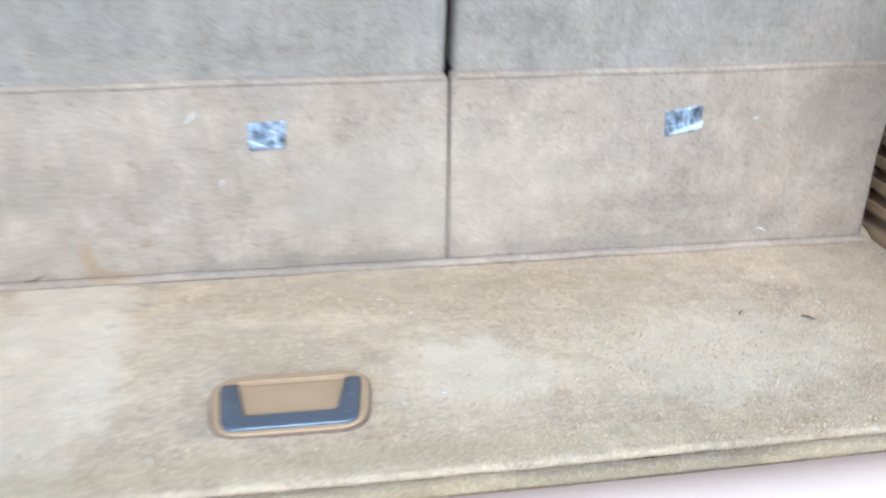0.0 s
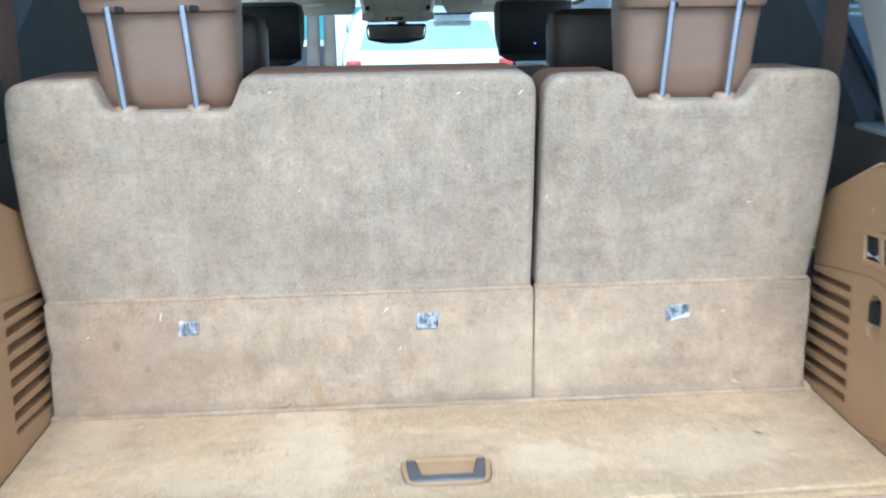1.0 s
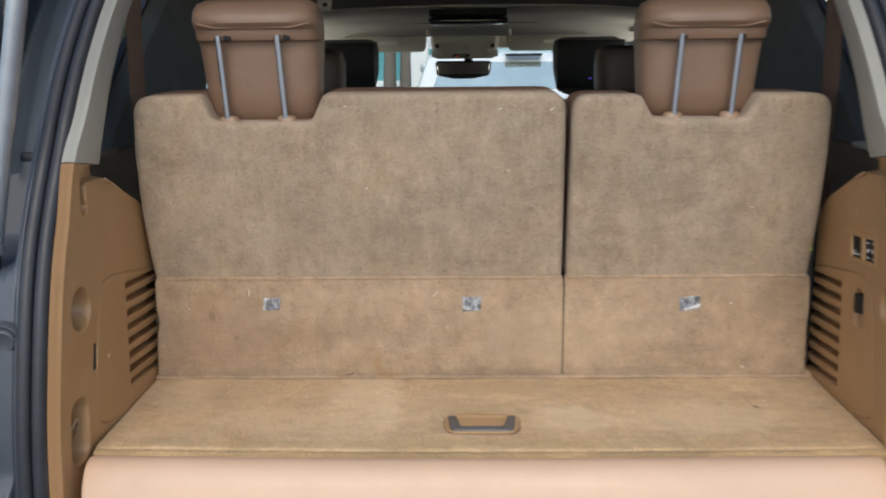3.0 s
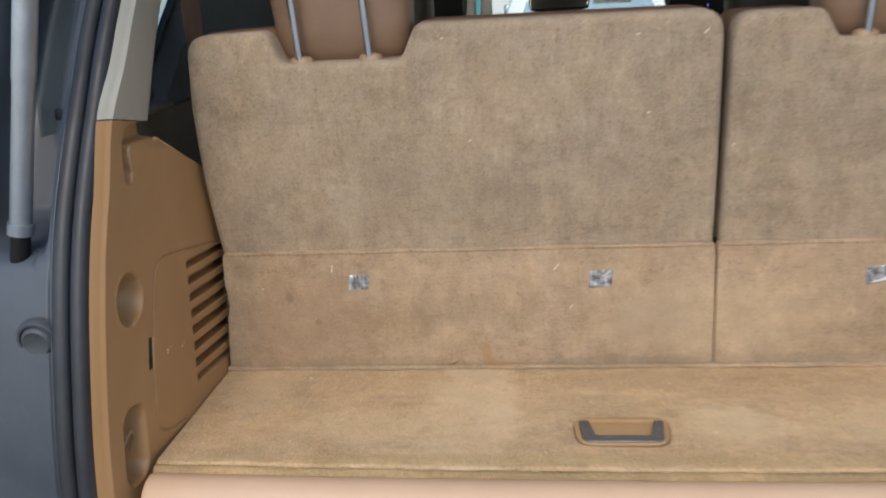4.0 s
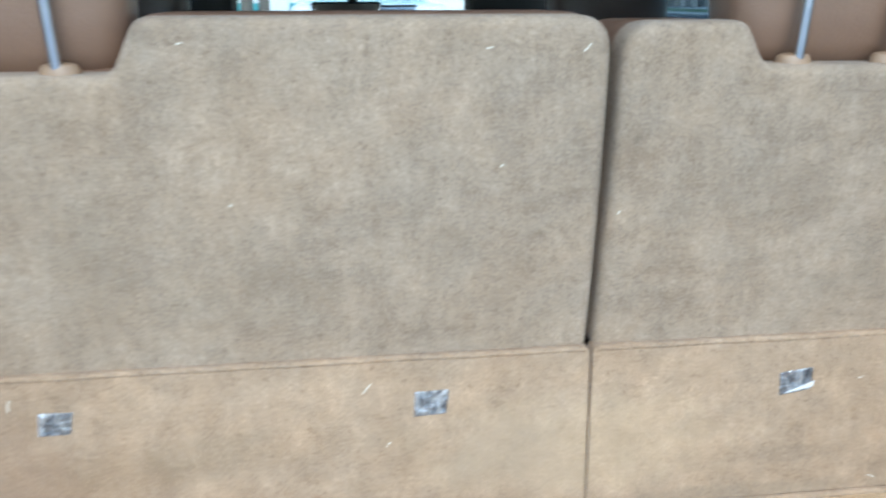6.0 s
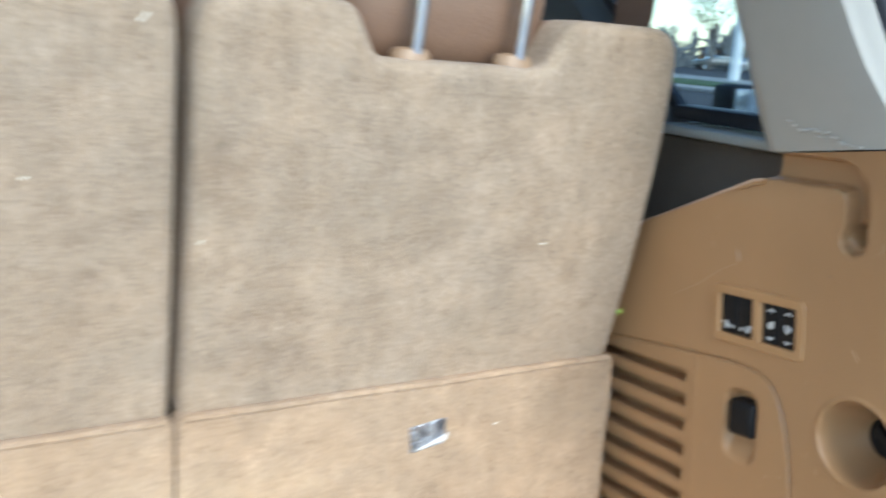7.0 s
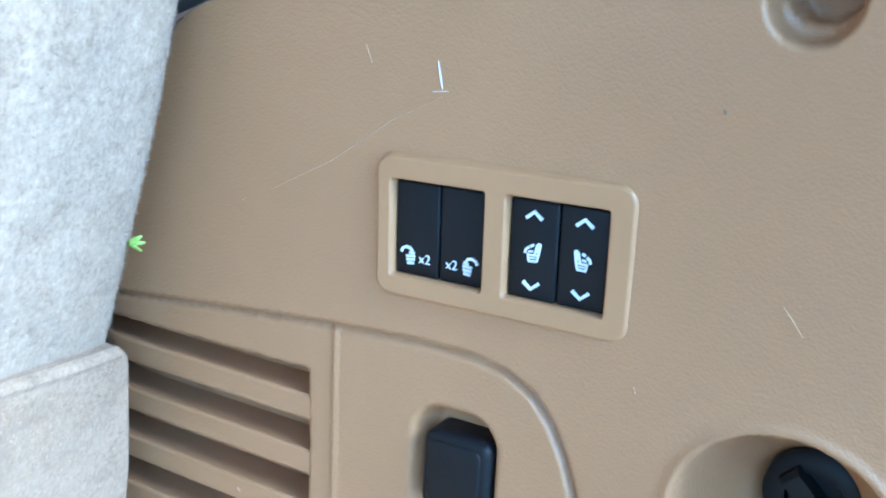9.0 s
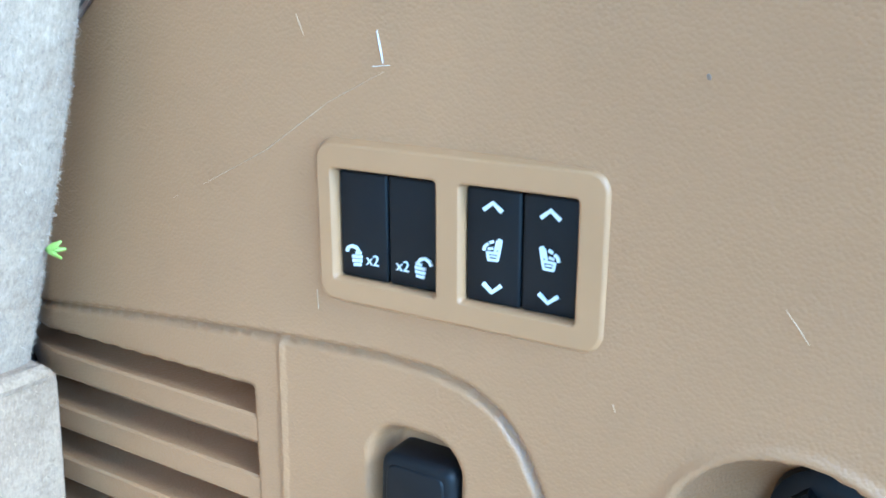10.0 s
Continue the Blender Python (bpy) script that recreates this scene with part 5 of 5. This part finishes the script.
for k in range(18):
    y, z, a, l = rng.uniform(-0.33, -0.03), rng.uniform(0.90, 1.23), rng.uniform(-0.5, 1.2), rng.uniform(0.002, 0.008)
    if abs(y + 0.1655) < 0.05 and abs(z - 1.125) < 0.03 or math.hypot(y + 0.272, z - 1.06) < 0.05 or (y > -0.11 and z < 1.07):
        continue
    SCR.append([(y, z), (y - l * math.sin(a), z + l * math.cos(a))])
for pts_ in SCR:
    bm = bmesh.new()
    wide_ = 0.00045 if pts_[0] in ((-0.1319, 1.1838), (-0.1309, 1.1731)) else (0.00016 if len(pts_) == 4 else rng.uniform(0.00008, 0.00017))
    path = [Vector((panel_x(y, z) + 0.0001, y, z)) for y, z in pts_]
    rings = []
    for i, p in enumerate(path):
        d = (path[min(i + 1, len(path) - 1)] - path[max(i - 1, 0)]).normalized()
        side = d.cross(Vector((1, 0, 0))).normalized() * wide_ * (0.3 if i in (0, len(path) - 1) else 1)
        rings.append([p + side, p - Vector((0.0004, 0, 0)), p - side, p + Vector((0.0004, 0, 0))])
    loft(bm, rings)
    part("scratch", bm, white_print if wide_ > 0.0004 else pale_tan, right_panel, "pale scratch in the plastic", False)

# two dark smudges in the panel and pale specks on the other side
for y, z, r in ((-0.2295, 1.185, 0.0006), (-0.286, 1.1878, 0.0012)):
    c = Vector((panel_x(y, z) - 0.0005, y, z))
    bm = loft(bmesh.new(), [circle(c + Vector((dx, 0, 0)), Vector((0, 1, 0)), Vector((0, 0.3, 1)), r * k, r * 1.4 * k, 9) for dx, k in ((0.002, 1), (0.0003, 1), (0.0, 0.7))])
    part("smudge", bm, smudge_brown, right_panel, "small dark smudge", False)
rng = random.Random(13)
for k in range(9):
    y, z = -0.205 + rng.uniform(-0.008, 0.006) + (0.045 if k > 5 else 0), 0.968 + rng.uniform(-0.004, 0.004) - (0.012 if k > 5 else 0)
    c = Vector((-WALL, y, z))
    bm = loft(bmesh.new(), [circle(c + Vector((dx, 0, 0)), Vector((0, 1, 0.4)).normalized(), Vector((0, -0.4, 1)).normalized(), rng.uniform(0.0008, 0.0025), rng.uniform(0.0003, 0.0006), 7) for dx in (-0.001, 0.0004)])
    part("scuff", bm, pale_tan, left_panel, "pale scuff in the plastic", False)

# ---- cabin beyond the third row ----


def cabin_headrest(cx, y, top, wid, material, label, group, screen=False):
    hd = base("headrest", (cx, y, top - 0.24), label, "headrest", group)
    rows = [(-0.21, 0.62, 0.7), (-0.195, 0.86, 0.9), (-0.12, 0.98, 1.0), (-0.04, 1.0, 1.0), (-0.012, 0.95, 0.85), (0.0, 0.72, 0.55)]
    bm = loft(bmesh.new(), [circle((cx, y, top + dz), Vector((1, 0, 0)), Vector((0, 1, 0)), wid / 2 * a, 0.065 * b, 36, 4) for dz, a, b in rows])
    part("cushion", bm, material, hd)
    for dx in (-0.06, 0.06):
        part("rod", rod(bmesh.new(), (cx + dx, y, top - 0.26), (cx + dx, y, top - 0.19), 0.006), chrome, hd)
    if screen:
        sc = part("screen", boxed(cx - wid / 2 + 0.008, cx + wid / 2 - 0.008, y - 0.085, y - 0.060, top - 0.185, top - 0.010, 0.006), black_plastic, hd, "black seat-back screen")
        part("indicator", boxed(cx - 0.004, cx + 0.0, y - 0.0865, y - 0.084, top - 0.150, top - 0.147), blue_glow, sc, "tiny blue light")
    return hd


def cabin_seat(cx, y, top, wid, material, label, group):
    st = base("car_seat", (cx, y, 0.47), label, "car seat", group)
    bm = loft(bmesh.new(), [circle((cx, y + (0.06 - 0.16 * (z - 0.6)), z), Vector((1, 0, 0)), Vector((0, 1, 0)), wid / 2 * a, 0.075 * b, 36, 4.5) for z, a, b in ((0.60, 0.95, 1.1), (0.8, 1.0, 1.1), (1.05, 1.0, 1.0), (top - 0.05, 0.9, 0.9), (top, 0.7, 0.6))])
    part("backrest", bm, material, st)
    part("cushion", boxed(cx - wid / 2, cx + wid / 2, y + 0.05, y + 0.55, 0.47, 0.72, 0.05, segments=4), material, st)
    return st


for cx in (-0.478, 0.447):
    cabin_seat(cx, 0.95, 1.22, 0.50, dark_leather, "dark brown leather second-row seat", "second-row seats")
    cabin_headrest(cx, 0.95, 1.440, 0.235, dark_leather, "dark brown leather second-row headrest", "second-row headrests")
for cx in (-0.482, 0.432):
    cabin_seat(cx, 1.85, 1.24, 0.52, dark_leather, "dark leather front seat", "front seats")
    cabin_headrest(cx, 1.85, 1.465, 0.262, dark_cloth, "black front headrest with a rear screen", "front headrests", True)

# mirror, console, visors, roof screen
MID = -0.035          # the windscreen fittings sit a little off the axis
mir = base("rear_view_mirror", (MID, 2.36, 1.30), "black framed rear-view mirror on the windscreen", "mirror")
outl = rounded([(-0.120, 1.372, 0.014), (0.122, 1.372, 0.014), (0.112, 1.312, 0.016), (0.04, 1.298, 0.02), (-0.04, 1.298, 0.02), (-0.112, 1.312, 0.016)], 5)
part("housing", slab(bmesh.new(), outl, lambda a, b, d: Vector((a + MID, 2.304 + d + (b - 1.365) * 0.22, b)), 0.0, 0.03, 0.006), black_plastic, mir)
outl = rounded([(-0.112, 1.365, 0.010), (0.114, 1.365, 0.010), (0.106, 1.318, 0.012), (-0.106, 1.318, 0.012)], 4)
part("glass", slab(bmesh.new(), outl, lambda a, b, d: Vector((a + MID, 2.300 + d + (b - 1.365) * 0.22, b)), -0.004, 0.004, 0.001, 1), mirror_glass, mir)
part("stalk", rod(bmesh.new(), (MID + 0.02, 2.32, 1.35), (MID + 0.04, 2.52, 1.47), 0.018), black_plastic, mir)

con = base("overhead_console", (MID, 2.2, 1.40), "pale grey overhead console with lamp buttons", "console")
bm = loft(bmesh.new(), [[Vector((x * w + MID + 0.007, 2.12 + dy, z)) for x, dy in ((-1, 0.02), (-0.9, 0), (0.9, 0), (1, 0.02), (0.95, 0.25), (-0.95, 0.25))] for z, w in ((1.385, 0.110), (1.392, 0.125), (1.44, 0.136), (1.466, 0.140), (1.474, 0.130))])
part("body", bm, headliner_cloth, con)
for dx in (MID - 0.105, MID + 0.120):
    part("lamp", boxed(dx - 0.022, dx + 0.022, 2.108, 2.125, 1.392, 1.420, 0.004), grey_plastic, con)
    part("button", boxed(dx - 0.008, dx + 0.008, 2.105, 2.125, 1.428, 1.444, 0.003), black_plastic, con)
for dx in (MID - 0.017, MID + 0.017):
    part("button", boxed(dx - 0.012, dx + 0.012, 2.106, 2.125, 1.428, 1.440, 0.003), grey_plastic, con)
part("display", boxed(MID - 0.040, MID + 0.025, 2.106, 2.125, 1.392, 1.404, 0.002), black_gloss, con)
part("indicator", boxed(MID - 0.026, MID - 0.022, 2.104, 2.108, 1.3945, 1.398), red_glow, con, "small red indicator light")

for s, cx in ((-1, -0.354), (1, 0.329)):
    v = base("sun_visor", (cx, 2.22, 1.42), "pale grey folded sun visor", "sun visor", "sun visors")
    outl = rounded([(cx - 0.19, 1.478, 0.02), (cx + 0.17, 1.478, 0.02), (cx + 0.16, 1.412, 0.02), (cx - 0.17, 1.412, 0.02)], 5)
    part("flap", slab(bmesh.new(), outl, lambda a, b, d: Vector((a, 2.22 + d + (b - 1.41) * 0.7, b)), 0.0, 0.022, 0.008), headliner_cloth, v)
    part("label_patch", boxed(cx - 0.03, cx + 0.05, 2.226, 2.232, 1.442, 1.456), grey_plastic, v, "pale blank label patch")
    part("hinge", rod(bmesh.new(), (cx - s * 0.17, 2.26, 1.474), (cx - s * 0.17, 2.27, 1.52), 0.009), grey_plastic, v)

scr = base("roof_screen", (0.0, 1.30, 1.63), "black folded roof screen under the lining", "screen")
part("housing", boxed(-0.140, 0.106, 1.30, 1.62, 1.530, 1.58, 0.008), black_plastic, scr)
part("lid", boxed(-0.140, 0.106, 1.275, 1.60, 1.508, 1.526, 0.005), black_gloss, scr)
bm = boxed(-0.393, 0.384, 2.03, 2.06, 1.5215, 1.54, 0.002)
thing("roof_vent", bm, black_plastic, "long dark slot in the roof lining", "roof vent")

belt = base("seat_belt", (-0.385, 0.80, 1.52), "tan seat belt with pale tongue hanging from the roof", "seat belt")
part("webbing", boxed(-0.407, -0.366, 0.80, 0.803, 1.570, 1.66, 0.001), tan_smooth, belt)
bm = slab(bmesh.new(), rounded([(-0.413, 1.576, 0.005), (-0.365, 1.578, 0.005), (-0.371, 1.535, 0.006), (-0.397, 1.535, 0.006)], 4), lambda a, b, d: Vector((a, 0.80 + d, b)), -0.004, 0.004, 0.002)
part("tongue", bm, grey_plastic, belt)
part("slot", boxed(-0.391, -0.379, 0.7945, 0.7965, 1.546, 1.556), black_plastic, belt)

# grab handles over the doors
for s in (-1, 1):
    hnd = base("grab_handle", (s * 0.62, 2.0, 1.50), "grey roof grab handle over the front door", "grab handle", "grab handles")
    part("grip", tube(bmesh.new(), [Vector((s * 0.66, 1.90, 1.53)), Vector((s * 0.635, 1.92, 1.50)), Vector((s * 0.63, 2.0, 1.492)), Vector((s * 0.635, 2.08, 1.49)), Vector((s * 0.66, 2.10, 1.52))], 0.011), grey_plastic, hnd)

# ---- small things on the carpet ----
tuft = base("leaf_bud", (0.577, -0.012, 1.092), "tiny fresh green bud caught on the seat edge", "leaf")
for k in range(5):
    a = k * 1.2
    p = Vector((0.578, -0.014, 1.092))
    q = p + Vector((0.0035 + 0.0022 * math.cos(a), -0.003 + 0.001 * math.sin(2 * a), 0.003 * math.sin(a)))
    part("petal", loft(bmesh.new(), [circle(p, Vector((0, 1, 0)), Vector((0, 0, 1)), 0.0008, n=6), circle((p + q) / 2, Vector((0, 1, 0)), Vector((0, 0, 1)), 0.0018, 0.0010, n=6), circle(q, Vector((0, 1, 0)), Vector((0, 0, 1)), 0.0006, n=6)]), leaf_green, tuft)

rng = random.Random(11)


def crumb(at, direction, length, radius, material, label, cat):
    d = Vector(direction).normalized()
    p = Vector(at)
    bend = Vector((rng.uniform(-1, 1), rng.uniform(-0.3, 0.3), rng.uniform(-1, 1))) * length * 0.15
    bm = tube(bmesh.new(), [p - d * length / 2, p + bend, p + d * length / 2], radius, 5)
    return thing("lint" if cat == "lint" else "twig", bm, material, label, cat, "bits on the carpet")


FLAP_Y = -0.0108
for x, z, a, l in ((-0.423, 1.015, 1.4, 0.012), (-0.083, 1.012, 0.9, 0.012), (-0.062, 0.949, 1.0, 0.006), (0.447, 0.992, 0.4, 0.005), (-0.535, 0.985, 0.3, 0.004), (0.475, 0.870, 2.8, 0.010)):
    crumb((x, FLAP_Y, z), (math.cos(a), 0, math.sin(a)), l, 0.0005, lint_white, "short pale lint thread on the carpet flap", "lint")
for x, z, a, l in ((0.466, 1.172, 0.1, 0.006), (0.03, 1.346, 0.2, 0.006), (0.117, 1.345, 0.8, 0.009), (-0.23, 1.352, 0.3, 0.005), (0.045, 1.24, 0.5, 0.004), (0.16, 1.19, 0.9, 0.004), (-0.20, 1.21, 1.0, 0.004)):
    k = z - 1.045
    crumb((x, -0.0045 - 0.24 * k + 0.22 * k * k, z), (math.cos(a), 0, math.sin(a)), l, 0.0006, lint_white, "short pale lint thread on the seat back", "lint")
crumb((-0.245, FLAP_Y, 0.859), (1, 0, 0.35), 0.018, 0.0009, twig_brown, "small dark twig at the foot of the flap", "twig")
crumb((0.458, -0.150, FLOOR + 0.0015), (0.8, -0.6, 0), 0.012, 0.0008, twig_brown, "small dark twig on the cargo carpet", "twig")
crumb((0.40, -0.135, FLOOR + 0.0015), (0.5, 0.6, 0), 0.008, 0.0006, twig_brown, "tiny dark bit on the cargo carpet", "twig")
for k in range(16):
    x, y = rng.uniform(-0.5, 0.5), rng.uniform(-0.29, -0.04)
    if abs(x + 0.008) < 0.08 and y < -0.15:
        continue
    a = rng.uniform(0, 3.1)
    crumb((x, y, FLOOR + 0.0022), (math.cos(a), math.sin(a), 0), rng.uniform(0.003, 0.008), 0.0004, lint_white, "short pale lint thread on the cargo carpet", "lint")

# ---- carpet pile ----


def fibres(name, roots, normals, length, width, lean_, material, label, seed):
    """Short bent fibres on given roots, all in one mesh."""
    r = np.random.RandomState(seed)
    n = len(roots)
    nrm = np.asarray(normals, float)
    d = nrm + r.normal(0, 0.55, (n, 3)) + np.asarray(lean_)
    d /= np.linalg.norm(d, axis=1)[:, None]
    bend = r.normal(0, 0.7, (n, 3))
    l = (length * r.uniform(0.6, 1.3, n))[:, None]
    side = np.cross(d, r.normal(0, 1, (n, 3)))
    side /= np.linalg.norm(side, axis=1)[:, None]
    side *= width
    p0 = np.asarray(roots) - nrm * 0.0008
    p1 = p0 + d * l * 0.55
    d2 = d + bend * 0.6
    d2 /= np.linalg.norm(d2, axis=1)[:, None]
    p2 = p1 + d2 * l * 0.5
    pts_ = np.stack([p0 - side, p0 + side, p1 + side * 0.9, p1 - side * 0.9, p2], 1).reshape(-1, 3)
    k = np.arange(n)[:, None] * 5
    quads = (k + np.array([0, 1, 2, 3])).tolist()
    tris = (k + np.array([3, 2, 4])).tolist()
    me = bpy.data.meshes.new("mesh")
    me.from_pydata(pts_.tolist(), [], quads + tris)
    me.materials.append(material)
    return tagged(new(name, me), label, "carpet pile", "", "stuff")


rs = np.random.RandomState(3)
n = 70000
x = rs.uniform(-WALL + 0.006, WALL - 0.006, n)
y = -0.308 + 0.300 * rs.uniform(0, 1, n) ** 1.25
keep = ~((x > -0.072) & (x < 0.060) & (y < -0.178) & (y > -0.2555)) & (y > -0.3065)
x, y = x[keep], y[keep]
z = np.where(y < -0.298, FLOOR + 0.001 - 0.3 * (-0.298 - y), FLOOR + 0.0002)
y = y + 0.030 * x * x * smooth01((-0.24 - y) / 0.05)
fibres("carpet_pile", np.stack([x, y, z], 1), np.tile([0, 0, 1.0], (len(x), 1)), 0.0042, 0.00022, (0.1, -0.35, 0), floor_pile, "short curly tan pile of the cargo carpet", 1)

# frayed pile of the edging strip
n = 9000
x = rs.uniform(-WALL + 0.008, WALL - 0.008, n)
y = rs.uniform(-0.3215, -0.3085, n) + 0.030 * x * x
fibres("edging_pile", np.stack([x, y, np.full(n, FLOOR - 0.0018)], 1), np.tile([0, 0, 1.0], (n, 1)), 0.0034, 0.00018, (0.2, -0.5, 0), floor_pile, "frayed pile of the edging strip", 9)

n = 45000
x = rs.uniform(-0.595, 0.586, n)
z = rs.uniform(FLOOR + 0.004, 1.040, n)
keep = (np.abs(x - 0.1475) > 0.003) & (x > -0.592) & (x < 0.583)
x, z = x[keep], z[keep]
fibres("flap_pile", np.stack([x, np.full(len(x), -0.0102), z], 1), np.tile([0, -1.0, 0], (len(x), 1)), 0.0020, 0.00018, (0, 0, -1.2), flap_pile, "flattened short pile of the flap carpet", 2)

n = 70000
x = rs.uniform(-0.592, 0.583, n)
z = rs.uniform(1.0468, 1.360, n)
keep = (np.abs(x - 0.1475) > 0.007) & ~((z > 1.318) & (((x > -0.475) & (x < -0.268)) | ((x > 0.268) & (x < 0.456)))) & (x > -0.586) & (x < 0.572) & (z < 1.354)
x, z = x[keep], z[keep]
k = z - 1.045
e = np.clip(np.minimum(np.abs(x - 0.1475) - 0.0035, z - 1.0395), 0, ROLL)
round_off = ROLL - np.sqrt(ROLL ** 2 - (ROLL - e) ** 2)
roots = np.stack([x, -0.0032 - 0.24 * k + 0.22 * k * k + round_off, z], 1)
norms = np.tile([0, -1.0, 0], (len(x), 1))
# on round the outer edges
n = 9000
z = rs.uniform(1.046, 1.325, n)
a = rs.uniform(0, 1.45, n)
side_ = np.where(rs.uniform(0, 1, n) < 0.6, 1.0, -1.0)
edge = np.where(side_ > 0, np.interp(z, [1.04, 1.15, 1.26, 1.33], [0.584, 0.5863, 0.5856, 0.5825]), np.interp(z, [1.04, 1.15, 1.27, 1.33], [0.597, 0.6015, 0.598, 0.593]))
k = z - 1.045
rim = np.stack([side_ * (edge - ROLL + ROLL * np.sin(a)), -0.0030 - 0.24 * k + 0.22 * k * k + ROLL * (1 - np.cos(a)), z], 1)
roots = np.concatenate([roots, rim])
norms = np.concatenate([norms, np.stack([side_ * np.sin(a), -np.cos(a), np.zeros(n)], 1)])
fibres("seat_pile", roots, norms, 0.0020, 0.00018, (0, 0, -1.2), seat_pile, "flattened short pile of the seat back carpet", 4)

# fringe along the flap's sides, top hem and foot
n = 9000
t = rs.uniform(0, 1, n)
where = rs.uniform(0, 1, n)
x = np.where(where < 0.30, 0.5905 - 0.0055 * t, np.where(where < 0.42, -0.6040 + 0.0095 * t, -0.595 + 1.178 * t))
z = np.where(where < 0.42, FLOOR + 0.004 + 0.184 * t, np.where(where < 0.62, 1.0425, FLOOR + 0.005))
y = np.where(where < 0.42, -0.0075 + 0.012 * rs.uniform(0, 1, n), np.where(where < 0.62, -0.0095, -0.0165))
norms = np.stack([np.where(where < 0.30, 0.9, np.where(where < 0.42, -0.9, 0.0)), np.where(where < 0.42, -0.4, -1.0), np.where(where > 0.42, 0.5, 0.0)], 1)
fibres("flap_fringe", np.stack([x, y, z], 1), norms, 0.0026, 0.00010, (0, 0, 0), flap_pile, "loose fibres along the edges of the flap carpet", 6)

n = 8000
z = rs.uniform(1.050, 1.335, n)
edge = np.interp(z, [1.04, 1.15, 1.26, 1.33], [0.584, 0.5863, 0.5856, 0.5825])
k = z - 1.045
deep = rs.uniform(0.002, 0.024, n)
x = edge - ROLL + np.sqrt(np.maximum(0, ROLL ** 2 - (ROLL - np.minimum(deep, ROLL)) ** 2))
norms = np.stack([np.full(n, 0.9), np.full(n, -0.4), np.zeros(n)], 1)
fibres("seat_fringe", np.stack([x, -0.003 - 0.24 * k + 0.22 * k * k + deep, z], 1), norms, 0.0026, 0.00010, (0, 0, 0), seat_pile, "loose fibres along the edge of the seat back carpet", 7)

# lint caught along the edge of the right panel
n = 420
z = rs.uniform(0.90, 1.25, n)
keep = rs.uniform(0, 1, n) < 0.25 + 0.75 * np.abs(np.sin(z * 41.0) * np.sin(z * 17.0))
z = z[keep]
edge = np.array([crease(k, 1) for k in z])
norms = np.tile([-0.6, 0.5, -0.2], (len(z), 1))
fibres("panel_lint", np.stack([edge[:, 0] + 0.0004, edge[:, 1], z], 1), norms, 0.0032, 0.00009, (0, 0, 0), lint_white, "pale lint along the edge of the trim panel", 8)
